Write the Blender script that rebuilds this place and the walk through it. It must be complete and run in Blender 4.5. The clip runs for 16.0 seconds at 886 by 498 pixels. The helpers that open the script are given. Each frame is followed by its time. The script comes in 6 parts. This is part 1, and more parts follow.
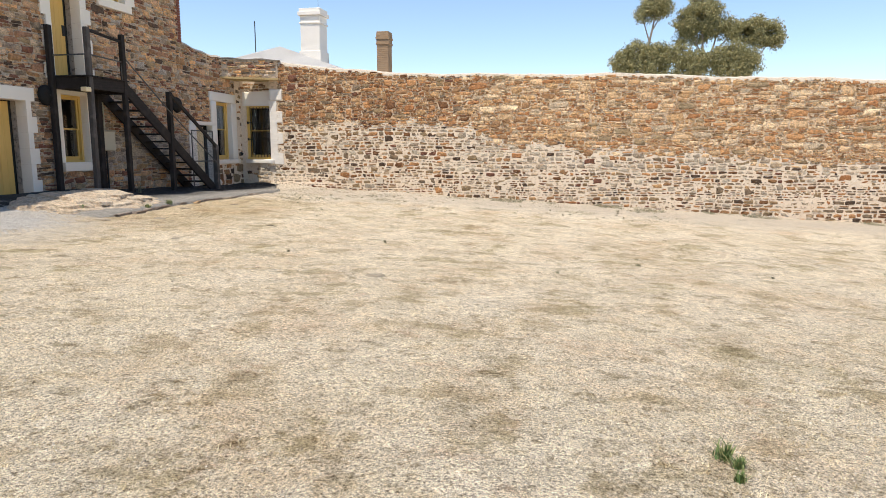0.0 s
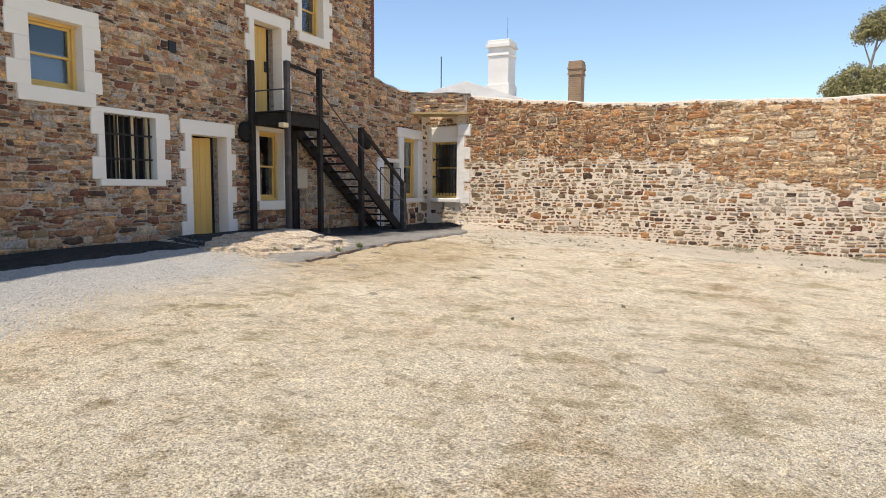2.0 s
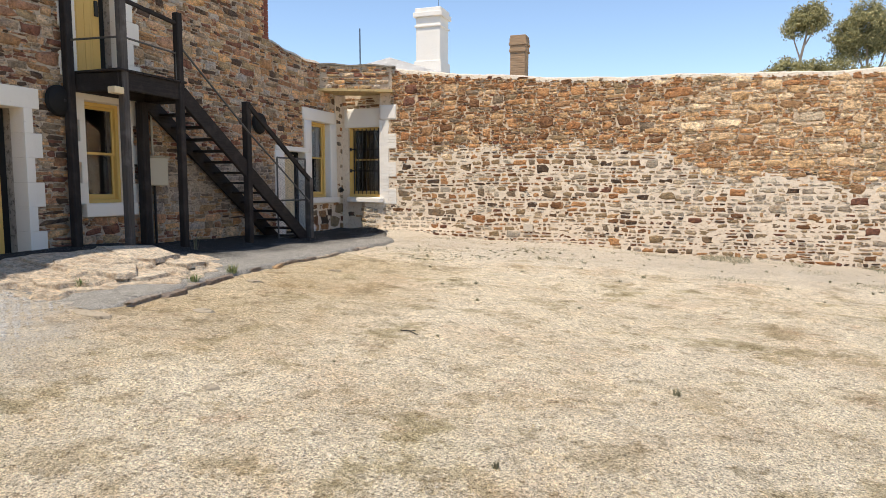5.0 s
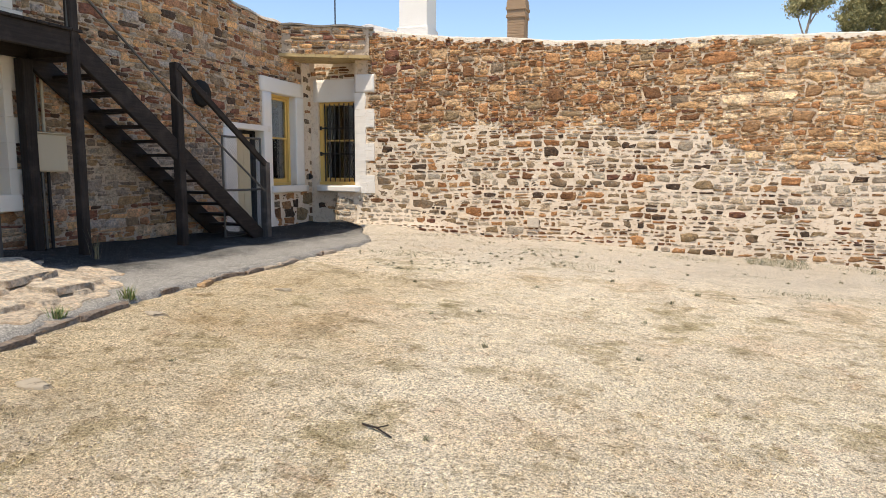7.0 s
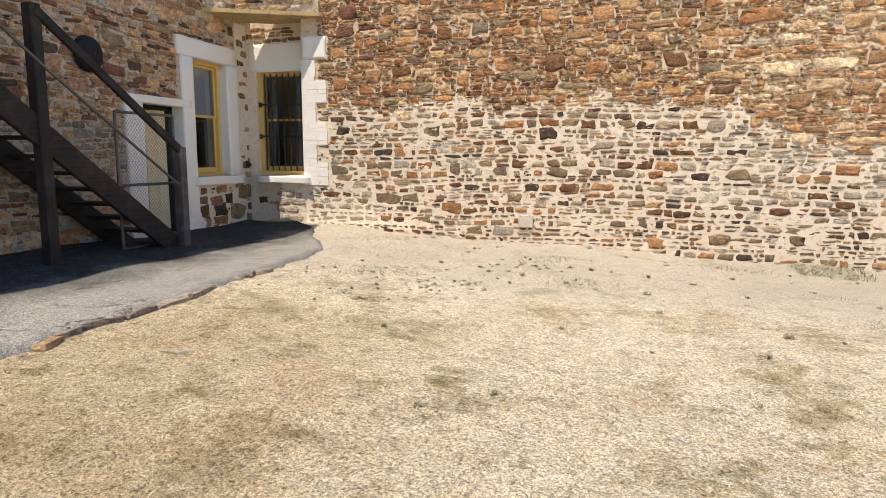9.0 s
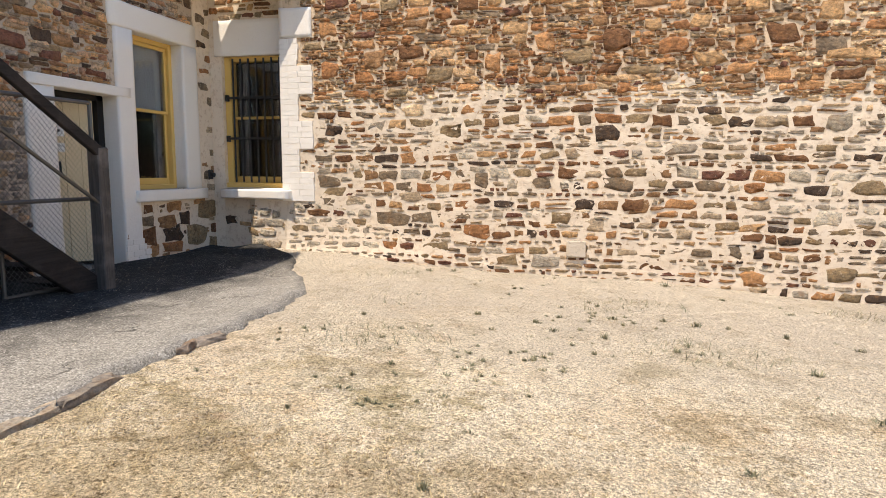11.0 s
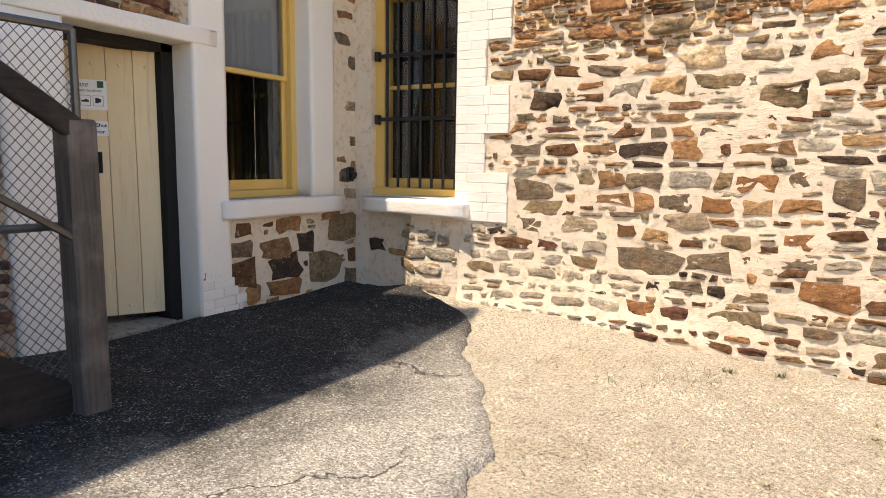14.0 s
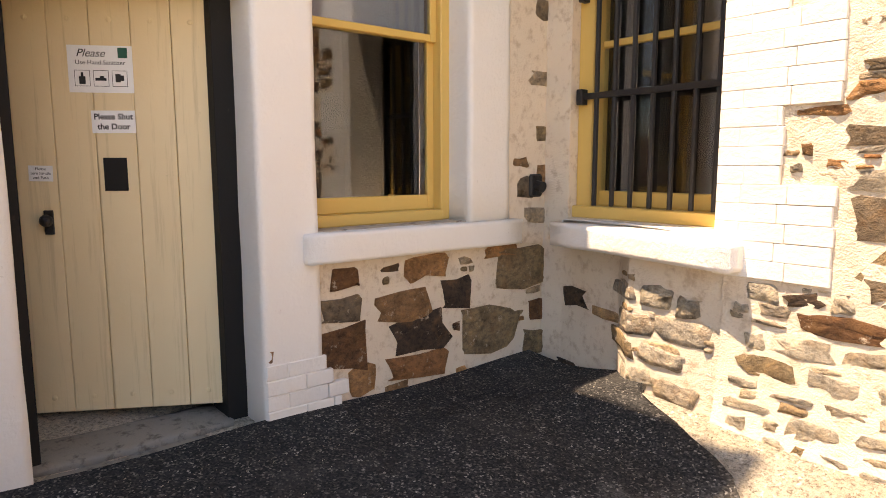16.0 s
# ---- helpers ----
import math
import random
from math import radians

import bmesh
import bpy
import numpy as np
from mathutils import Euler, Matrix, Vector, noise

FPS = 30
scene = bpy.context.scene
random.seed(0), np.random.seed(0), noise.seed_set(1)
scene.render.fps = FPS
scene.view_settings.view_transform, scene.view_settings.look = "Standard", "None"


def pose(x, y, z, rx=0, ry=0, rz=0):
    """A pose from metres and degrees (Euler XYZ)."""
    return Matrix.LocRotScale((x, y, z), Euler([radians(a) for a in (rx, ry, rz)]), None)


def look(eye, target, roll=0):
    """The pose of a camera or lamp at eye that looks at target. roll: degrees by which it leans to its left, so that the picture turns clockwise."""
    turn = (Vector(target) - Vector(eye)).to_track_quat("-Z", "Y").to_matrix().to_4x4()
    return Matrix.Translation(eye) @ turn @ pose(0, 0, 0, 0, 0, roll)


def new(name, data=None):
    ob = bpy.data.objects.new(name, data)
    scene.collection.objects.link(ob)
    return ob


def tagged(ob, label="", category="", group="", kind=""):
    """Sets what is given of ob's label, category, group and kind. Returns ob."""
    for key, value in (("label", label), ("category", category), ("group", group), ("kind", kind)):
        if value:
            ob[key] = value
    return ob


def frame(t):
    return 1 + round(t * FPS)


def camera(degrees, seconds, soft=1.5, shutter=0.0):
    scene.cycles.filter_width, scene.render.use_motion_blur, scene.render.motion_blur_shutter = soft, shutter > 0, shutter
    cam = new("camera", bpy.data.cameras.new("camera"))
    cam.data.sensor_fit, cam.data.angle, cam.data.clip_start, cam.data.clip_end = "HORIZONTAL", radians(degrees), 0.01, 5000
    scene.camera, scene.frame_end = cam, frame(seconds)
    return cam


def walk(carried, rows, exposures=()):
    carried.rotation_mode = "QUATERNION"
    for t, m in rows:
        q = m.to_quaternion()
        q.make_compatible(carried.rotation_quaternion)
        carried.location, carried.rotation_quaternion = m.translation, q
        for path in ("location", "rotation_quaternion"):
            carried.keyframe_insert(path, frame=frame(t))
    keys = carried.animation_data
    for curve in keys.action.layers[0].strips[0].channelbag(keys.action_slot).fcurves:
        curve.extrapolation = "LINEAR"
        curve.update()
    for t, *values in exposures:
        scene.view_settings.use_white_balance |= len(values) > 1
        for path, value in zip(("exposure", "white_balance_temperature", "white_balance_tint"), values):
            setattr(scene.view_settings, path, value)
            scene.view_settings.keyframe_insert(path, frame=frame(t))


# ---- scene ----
cam = camera(69.5, 16.0, soft=0.9)
PATH = [
    (0, (-0.502, 1.619, 1.468), (-0.924, 3.551, 1.166), 0.2),
    (0.1, (-0.589, 1.697, 1.47), (-1.085, 3.611, 1.169), 0.3),
    (0.5, (-0.939, 2.01, 1.475), (-1.699, 3.837, 1.185), 0.2),
    (1, (-1.407, 2.406, 1.491), (-2.268, 4.194, 1.244), 0.1),
    (1.5, (-1.855, 2.883, 1.497), (-2.735, 4.668, 1.297), 0.6),
    (2, (-2.237, 3.423, 1.501), (-3.126, 5.204, 1.311), 0.4),
    (2.5, (-2.562, 4.05, 1.514), (-3.38, 5.867, 1.343), 0.4),
    (3, (-2.857, 4.653, 1.509), (-3.592, 6.506, 1.35), 0.3),
    (3.5, (-3.116, 5.287, 1.495), (-3.813, 7.156, 1.344), 0.4),
    (4, (-3.392, 5.878, 1.478), (-4.084, 7.747, 1.317), 0.3),
    (4.2, (-3.505, 6.138, 1.473), (-4.191, 8.009, 1.301), 0.2),
    (6.3, (-4.582, 8.864, 1.462), (-5.251, 10.736, 1.245), 0.3),
    (6.5, (-4.665, 9.09, 1.465), (-5.324, 10.965, 1.238), 0.4),
    (7, (-4.902, 9.742, 1.497), (-5.539, 11.622, 1.255), 0.3),
    (7.5, (-5.163, 10.338, 1.507), (-5.792, 12.22, 1.255), 0.3),
    (8, (-5.398, 10.995, 1.503), (-6.0, 12.884, 1.238), 0.3),
    (8.5, (-5.706, 11.583, 1.501), (-6.276, 13.481, 1.23), 0.3),
    (9, (-5.923, 12.173, 1.541), (-6.439, 14.083, 1.251), 0.2),
    (9.2, (-6.026, 12.415, 1.564), (-6.524, 14.33, 1.278), 0.2),
    (11.3, (-7.214, 14.985, 1.436), (-7.694, 16.911, 1.197), 0.3),
    (11.5, (-7.314, 15.234, 1.433), (-7.802, 17.159, 1.199), 0.3),
    (12, (-7.538, 15.804, 1.431), (-8.062, 17.721, 1.2), 0.2),
    (12.5, (-7.777, 16.405, 1.435), (-8.354, 18.305, 1.195), 0.4),
    (13, (-8.121, 16.894, 1.439), (-8.838, 18.745, 1.193), 0.5),
    (13.5, (-8.486, 17.45, 1.449), (-9.312, 19.254, 1.192), 0.5),
    (14, (-8.828, 18.014, 1.459), (-9.803, 19.741, 1.199), 0.8),
    (14.5, (-9.108, 18.513, 1.468), (-10.173, 20.184, 1.193), 0.7),
    (15, (-9.409, 19.061, 1.491), (-10.594, 20.647, 1.208), 0.6),
    (15.5, (-9.693, 19.538, 1.484), (-11.012, 21.014, 1.199), 0.3),
    (16, (-9.979, 20.041, 1.479), (-11.514, 21.297, 1.222), -0.1),
]
walk(cam, [(t, look(eye, target, roll)) for t, eye, target, roll in PATH],
     exposures=[(0.0, 0.46, 6900, 11), (4.0, 0.48, 6900, 11), (9.0, 0.68, 7150, 12), (12.5, 0.86, 7450, 14), (14.0, 1.10, 7800, 14), (15.0, 1.38, 8300, 17), (16.0, 1.68, 9300, 22)])

# ---- light ----
SUN_DIR = Vector((0.16, 0.355, -1.0)).normalized()
world = bpy.data.worlds.new("sky")
world.use_nodes = True
scene.world = world
wn = world.node_tree.nodes
sky = wn.new("ShaderNodeTexSky")
sky.sky_type = "NISHITA"
sky.sun_disc = False
sky.sun_elevation = math.asin(-SUN_DIR.z)
sky.sun_rotation = math.atan2(-SUN_DIR.x, -SUN_DIR.y)
sky.altitude = 600.0
sky.air_density = 1.0
sky.dust_density = 0.0
sky.ozone_density = 2.8
wn["Background"].inputs["Strength"].default_value = 0.15
world.node_tree.links.new(sky.outputs["Color"], wn["Background"].inputs["Color"])
sun_data = bpy.data.lights.new("sun", "SUN")
sun_data.energy = 3.6
sun_data.angle = radians(0.55)
sun_data.color = (1.0, 0.952, 0.875)
sun = new("sun", sun_data)
sun.matrix_world = look((0, 0, 30), Vector((0, 0, 30)) + SUN_DIR)

# ---- plan ----
FX = -12.71          # face of the two-storey building
FY = 22.80           # face of the yard wall
rng = np.random.default_rng(7)


def sstep(a, b, v):
    t = np.clip((np.asarray(v, float) - a) / (b - a), 0, 1)
    return t * t * (3 - 2 * t)


def ground_z(x, y):
    """Height of the yard: falls away from the building, with a rise by its door."""
    x, y = np.asarray(x, float), np.asarray(y, float)
    xc, yc = np.clip(x, -15, 17), np.clip(y, -10, 24)
    w = sstep(2, 14, yc)
    z = w * (-0.24 - 0.046 * xc) + (1 - w) * (-0.10 - 0.02 * xc)
    z = z + 0.13 * sstep(-10.2, -11.8, xc) * sstep(17.0, 14.5, yc)
    z = z - 0.09 * sstep(18.0, 21.0, yc) * sstep(-9.0, -11.0, xc)
    z = z + 0.12 * sstep(22.2, 22.72, yc) * sstep(-9.4, -10.7, xc) * sstep(-12.5, -11.7, xc)
    z = z - 0.06 * np.exp(-((xc + 3.5) ** 2 + (yc - 12) ** 2) / 10)
    z = z + 0.012 * np.sin(1.3 * xc + 0.7 * yc) + 0.010 * np.sin(2.9 * yc - 1.7 * xc) + 0.006 * np.sin(5.1 * xc + 4.3 * yc)
    return z


def gz(x, y):
    return float(ground_z(x, y))


def wall_top(x):
    """Top of the yard wall, higher towards the building."""
    x = np.asarray(x, float)
    return 3.88 + 0.66 * np.exp(-(np.maximum(x, -11.2) + 10.9) / 3.6) - 0.04 * np.maximum(x, 0) + 0.018 * np.sin(1.3 * x) + 0.012 * np.sin(3.1 * x + 1)


# ---- materials ----
def mat(name, rough=0.85, metal=0.0, spec=0.3):
    m = bpy.data.materials.new(name)
    m.use_nodes = True
    b = m.node_tree.nodes["Principled BSDF"]
    b.inputs["Roughness"].default_value = rough
    b.inputs["Metallic"].default_value = metal
    b.inputs["Specular IOR Level"].default_value = spec
    return m, m.node_tree, b


def nd(t, kind, **props):
    n = t.nodes.new(kind)
    for k, v in props.items():
        n.inputs[k].default_value = v
    return n


def coords(t):
    return t.nodes.new("ShaderNodeNewGeometry").outputs["Position"]


def noise_tex(t, scale, detail=4.0, rough=0.6, vec=None):
    n = nd(t, "ShaderNodeTexNoise", Scale=scale, Detail=detail, Roughness=rough)
    t.links.new(vec if vec is not None else coords(t), n.inputs["Vector"])
    return n.outputs["Fac"]


def ramp(t, fac, stops, mode="LINEAR"):
    r = t.nodes.new("ShaderNodeValToRGB")
    r.color_ramp.interpolation = mode
    while len(r.color_ramp.elements) < len(stops):
        r.color_ramp.elements.new(0.5)
    for e, (p, c) in zip(r.color_ramp.elements, stops):
        e.position, e.color = p, (*c, 1.0) if len(c) == 3 else c
    t.links.new(fac, r.inputs["Fac"])
    return r.outputs["Color"]


def mixc(t, fac, a, b, blend="MIX"):
    m = t.nodes.new("ShaderNodeMix")
    m.data_type, m.blend_type = "RGBA", blend
    for sock, v in ((0, fac), (6, a), (7, b)):
        if isinstance(v, (int, float)):
            m.inputs[sock].default_value = v
        elif isinstance(v, tuple):
            m.inputs[sock].default_value = (*v, 1.0)
        else:
            t.links.new(v, m.inputs[sock])
    return m.outputs[2]


def mathn(t, op, a, b=0.0):
    m = t.nodes.new("ShaderNodeMath")
    m.operation = op
    for i, v in enumerate((a, b)):
        if isinstance(v, (int, float)):
            m.inputs[i].default_value = v
        else:
            t.links.new(v, m.inputs[i])
    return m.outputs[0]


def bump(t, b, height, strength=0.5, dist=0.01):
    n = nd(t, "ShaderNodeBump", Strength=strength, Distance=dist)
    t.links.new(height, n.inputs["Height"])
    t.links.new(n.outputs["Normal"], b.inputs["Normal"])


def piece_random(t):
    """A value for each stone, be it an object or an island of a joined mesh."""
    a = t.nodes.new("ShaderNodeObjectInfo").outputs["Random"]
    g = t.nodes.new("ShaderNodeNewGeometry").outputs["Random Per Island"]
    return mathn(t, "FRACT", mathn(t, "ADD", mathn(t, "MULTIPLY", a, 7.31), g))


def stone_material(name, stops, dust, dust_amount):
    m, t, b = mat(name, 0.9)
    r = piece_random(t)
    base = ramp(t, r, stops, "CONSTANT")
    strat = t.nodes.new("ShaderNodeMapping")
    strat.inputs["Scale"].default_value = (24, 24, 36)
    t.links.new(coords(t), strat.inputs["Vector"])
    layers = noise_tex(t, 1.0, 7, 0.75, strat.outputs["Vector"])
    c = mixc(t, 1.0, base, ramp(t, layers, [(0.30, (0.42, 0.39, 0.36)), (0.5, (1, 1, 1)), (0.70, (1.45, 1.33, 1.15))]), "MULTIPLY")
    c = mixc(t, 1.0, c, ramp(t, noise_tex(t, 9.0, 5, 0.7), [(0.32, (0.60, 0.57, 0.54)), (0.5, (1, 1, 1)), (0.68, (1.35, 1.28, 1.16))]), "MULTIPLY")
    rust = noise_tex(t, 7.0, 5, 0.65)
    c = mixc(t, ramp(t, rust, [(0.52, (0, 0, 0)), (0.66, (0.75, 0.75, 0.75))]), c, mixc(t, 0.55, c, (0.33, 0.17, 0.07)))
    lime = noise_tex(t, 16.0, 6, 0.75)
    c = mixc(t, ramp(t, lime, [(0.60, (0, 0, 0)), (0.70, (dust_amount,) * 3)]), c, dust)
    t.links.new(c, b.inputs["Base Color"])
    h = mathn(t, "ADD", noise_tex(t, 45, 6, 0.7), mathn(t, "MULTIPLY", layers, 1.6))
    bump(t, b, h, 1.0, 0.02)
    return m


def jumble(colours, seed, gain=(1.0, 1.0, 1.0)):
    """The colours in a shuffled row, so that neighbouring values differ."""
    order = np.random.default_rng(seed).permutation(len(colours))
    return [(k / (len(colours) - 1), tuple(g * c for g, c in zip(gain, colours[int(o)]))) for k, o in enumerate(order)]


# stone colours, from slate to pale quartz
DARK, UMBER, RUST, TAN, PALE = (0.075, 0.056, 0.045), (0.17, 0.092, 0.05), (0.34, 0.175, 0.085), (0.46, 0.315, 0.18), (0.62, 0.50, 0.35)
GREY, BUFF, PLUM, ORANGE, ASH = (0.20, 0.165, 0.125), (0.53, 0.39, 0.25), (0.16, 0.08, 0.06), (0.44, 0.255, 0.13), (0.42, 0.355, 0.27)
OLIVE, BROWN = (0.27, 0.215, 0.14), (0.29, 0.18, 0.10)
STONE_YARD_LOW = stone_material("stone_low", jumble([DARK, BROWN, UMBER, BROWN, GREY, OLIVE, GREY, ASH, ORANGE, TAN, UMBER, RUST, OLIVE, PLUM, DARK, GREY, UMBER, ORANGE, GREY, BROWN, ASH, OLIVE], 3, (1.14, 1.03, 0.91)), (0.76, 0.61, 0.45), 0.85)
STONE_YARD_DARK = stone_material("stone_rust", jumble([RUST, BROWN, UMBER, RUST, TAN, BROWN, ORANGE, UMBER, OLIVE, BUFF, PLUM, RUST, TAN, BROWN, ORANGE, GREY, UMBER], 14, (1.34, 1.22, 1.10)), (0.72, 0.56, 0.39), 0.5)
STONE_YARD_HIGH = stone_material("stone_high", jumble([TAN, BUFF, RUST, ORANGE, BROWN, PALE, PALE, BUFF, TAN, ORANGE, ASH, PALE, ORANGE, BROWN, BUFF, PALE, RUST, TAN, OLIVE, BUFF], 4, (1.42, 1.34, 1.24)), (0.78, 0.64, 0.47), 0.55)
STONE_SPALL = stone_material("stone_spall", jumble([PALE, PALE, ASH, BUFF, (0.66, 0.54, 0.40), TAN, (0.52, 0.46, 0.37)], 8), (0.74, 0.60, 0.44), 0.8)
STONE_HOUSE = stone_material("stone_house", jumble([DARK, PLUM, (0.22, 0.13, 0.08), GREY, (0.26, 0.22, 0.18), ASH, TAN, BROWN, (0.29, 0.24, 0.22), (0.36, 0.265, 0.18), PLUM, (0.32, 0.31, 0.30), OLIVE, BROWN, DARK, (0.40, 0.33, 0.255), TAN, (0.34, 0.215, 0.145), (0.27, 0.165, 0.115), (0.42, 0.30, 0.205)], 5, (1.76, 1.58, 1.40)), (0.58, 0.47, 0.35), 0.35)
STONE_PALE = stone_material("stone_pale", jumble([(0.34, 0.29, 0.24), (0.46, 0.38, 0.29), (0.38, 0.32, 0.27), (0.26, 0.21, 0.17), (0.52, 0.44, 0.34), TAN], 6), (0.58, 0.50, 0.40), 0.6)
STONE_LIMED = stone_material("stone_limed", jumble([(0.50, 0.43, 0.33), (0.58, 0.51, 0.40), (0.45, 0.39, 0.31), (0.40, 0.33, 0.25), (0.62, 0.54, 0.42), (0.54, 0.43, 0.30), (0.52, 0.45, 0.35), ASH], 9), (0.80, 0.70, 0.56), 0.95)
LEDGE_ROCK = stone_material("ledge_rock", [(0.0, (0.62, 0.53, 0.41)), (0.5, (0.56, 0.465, 0.35)), (1.0, (0.66, 0.575, 0.45))], (0.76, 0.65, 0.50), 0.7)


def mortar_material(name, a, bcol, dark):
    m, t, b = mat(name, 0.95, spec=0.15)
    c = mixc(t, noise_tex(t, 3.0, 6, 0.65), a, bcol)
    c = mixc(t, ramp(t, noise_tex(t, 14, 6, 0.7), [(0.34, (0.8,) * 3), (0.48, (0,) * 3)]), c, dark)
    t.links.new(c, b.inputs["Base Color"])
    h = mathn(t, "ADD", noise_tex(t, 28, 6, 0.7), mathn(t, "MULTIPLY", noise_tex(t, 110, 3, 0.6), 0.6))
    bump(t, b, h, 0.6, 0.022)
    return m


MORTAR_LOW = mortar_material("mortar_cream", (0.755, 0.61, 0.45), (0.83, 0.71, 0.56), (0.58, 0.43, 0.29))
MORTAR_HIGH = mortar_material("mortar_tan", (0.64, 0.47, 0.31), (0.78, 0.61, 0.43), (0.30, 0.20, 0.125))
MORTAR_HOUSE = mortar_material("mortar_house", (0.46, 0.36, 0.27), (0.66, 0.54, 0.41), (0.10, 0.074, 0.055))


def paint_material(name, col, col2, rough=0.6, relief=0.45, chips=0.35, under=(0.35, 0.26, 0.18), scale=9.0, vary=0.0, streak=0.0):
    m, t, b = mat(name, rough)
    c = mixc(t, noise_tex(t, 2.2, 5, 0.6), col, col2)
    c = mixc(t, ramp(t, noise_tex(t, scale, 7, 0.75), [(0.66, (0,) * 3), (0.72, (chips,) * 3)]), c, under)
    if vary:
        c = mixc(t, 1.0, c, ramp(t, t.nodes.new("ShaderNodeObjectInfo").outputs["Random"], [(0.0, (1 - vary,) * 3), (1.0, (1.0, 1.0, 1.0))]), "MULTIPLY")
    if streak:
        mp = t.nodes.new("ShaderNodeMapping")
        mp.inputs["Scale"].default_value = (26, 26, 1.1)
        t.links.new(coords(t), mp.inputs["Vector"])
        c = mixc(t, 1.0, c, ramp(t, noise_tex(t, 1.0, 7, 0.7, mp.outputs["Vector"]), [(0.28, (1 - streak, 1 - 1.1 * streak, 1 - 1.25 * streak)), (0.46, (1, 1, 1))]), "MULTIPLY")
    t.links.new(c, b.inputs["Base Color"])
    bump(t, b, mathn(t, "ADD", noise_tex(t, 38, 5, 0.65), mathn(t, "MULTIPLY", noise_tex(t, 7, 3, 0.6), 1.4)), relief, 0.012)
    return m


WHITE = paint_material("white_limewash", (0.83, 0.765, 0.67), (0.88, 0.83, 0.75), 0.75, vary=0.06, chips=0.5)
CREAM_SURROUND = paint_material("cream_render", (0.84, 0.75, 0.62), (0.89, 0.815, 0.70), 0.8, chips=0.45, under=(0.42, 0.35, 0.27))
YELLOW = paint_material("yellow_gloss_paint", (0.66, 0.42, 0.11), (0.74, 0.49, 0.16), 0.42, relief=0.14, chips=0.3)
CREAM_DOOR = paint_material("cream_door_paint", (0.80, 0.62, 0.36), (0.87, 0.71, 0.45), 0.6, vary=0.07, streak=0.22, relief=0.14, chips=0.3, under=(0.16, 0.11, 0.07))
OCHRE_DOOR = paint_material("ochre_door_paint", (0.70, 0.42, 0.11), (0.77, 0.49, 0.15), 0.5, vary=0.07, streak=0.22, relief=0.14, chips=0.25)
BLACK = paint_material("black_paint", (0.010, 0.009, 0.008), (0.016, 0.014, 0.012), 0.75, relief=0.14, chips=0.1)
IRON = paint_material("black_iron", (0.018, 0.016, 0.016), (0.03, 0.026, 0.024), 0.45, chips=0.3, under=(0.12, 0.06, 0.03), scale=30)
# near-black stands in for the shade inside rooms and door gaps
ROOM_SHADE = paint_material("near_black_room_shade", (0.02, 0.018, 0.016), (0.03, 0.027, 0.024), 0.9, chips=0.0)
BLIND = paint_material("grey_blind", (0.36, 0.355, 0.37), (0.42, 0.41, 0.42), 0.8, chips=0.0)
BOX_PAINT = paint_material("box_cream_paint", (0.50, 0.45, 0.33), (0.56, 0.50, 0.38), 0.5, relief=0.14, chips=0.25)
SIGN_WHITE = paint_material("sign_white", (0.84, 0.84, 0.82), (0.88, 0.88, 0.86), 0.4, chips=0.0)
SIGN_BLACK = paint_material("sign_black", (0.02, 0.02, 0.02), (0.03, 0.03, 0.03), 0.5, chips=0.0)
RED_BRICK = paint_material("red_brick", (0.20, 0.065, 0.045), (0.26, 0.095, 0.06), 0.85, chips=0.5, under=(0.11, 0.05, 0.035))
ROOF_PAINT = paint_material("white_roof_paint", (0.78, 0.76, 0.72), (0.84, 0.82, 0.79), 0.6, chips=0.1)
CHIMNEY_BRICK = paint_material("weathered_brick", (0.30, 0.19, 0.11), (0.38, 0.26, 0.16), 0.9, chips=0.9, under=(0.10, 0.075, 0.06), scale=14)
COPING = mortar_material("lime_coping", (0.58, 0.49, 0.38), (0.70, 0.61, 0.49), (0.30, 0.24, 0.18))
CONCRETE = mortar_material("worn_concrete", (0.25, 0.22, 0.18), (0.36, 0.32, 0.265), (0.10, 0.085, 0.07))
SLAB_OCHRE = mortar_material("ochre_lintel", (0.50, 0.36, 0.17), (0.58, 0.44, 0.24), (0.22, 0.15, 0.08))


def timber_material(name, dark, light, rough=0.8, axis=2):
    m, t, b = mat(name, rough)
    mp = t.nodes.new("ShaderNodeMapping")
    sc = [38.0, 38.0, 38.0]
    sc[axis] = 2.2
    mp.inputs["Scale"].default_value = sc
    tc = t.nodes.new("ShaderNodeTexCoord")
    t.links.new(tc.outputs["Object"], mp.inputs["Vector"])
    g = noise_tex(t, 1.0, 7, 0.7, mp.outputs["Vector"])
    c = mixc(t, ramp(t, g, [(0.3, (0,) * 3), (0.7, (1,) * 3)]), dark, light)
    c = mixc(t, ramp(t, noise_tex(t, 3.5, 5, 0.6), [(0.5, (0,) * 3), (0.72, (0.6,) * 3)]), c, tuple(min(1, v * 1.9) for v in light))
    t.links.new(c, b.inputs["Base Color"])
    bump(t, b, g, 0.6, 0.008)
    return m


TIMBER = timber_material("dark_stained_timber", (0.012, 0.009, 0.0075), (0.036, 0.027, 0.022))
TIMBER_Y = timber_material("dark_stained_timber_along", (0.012, 0.009, 0.0075), (0.036, 0.027, 0.022), axis=1)
TIMBER_GREY = timber_material("grey_weathered_timber", (0.045, 0.037, 0.031), (0.115, 0.098, 0.085))


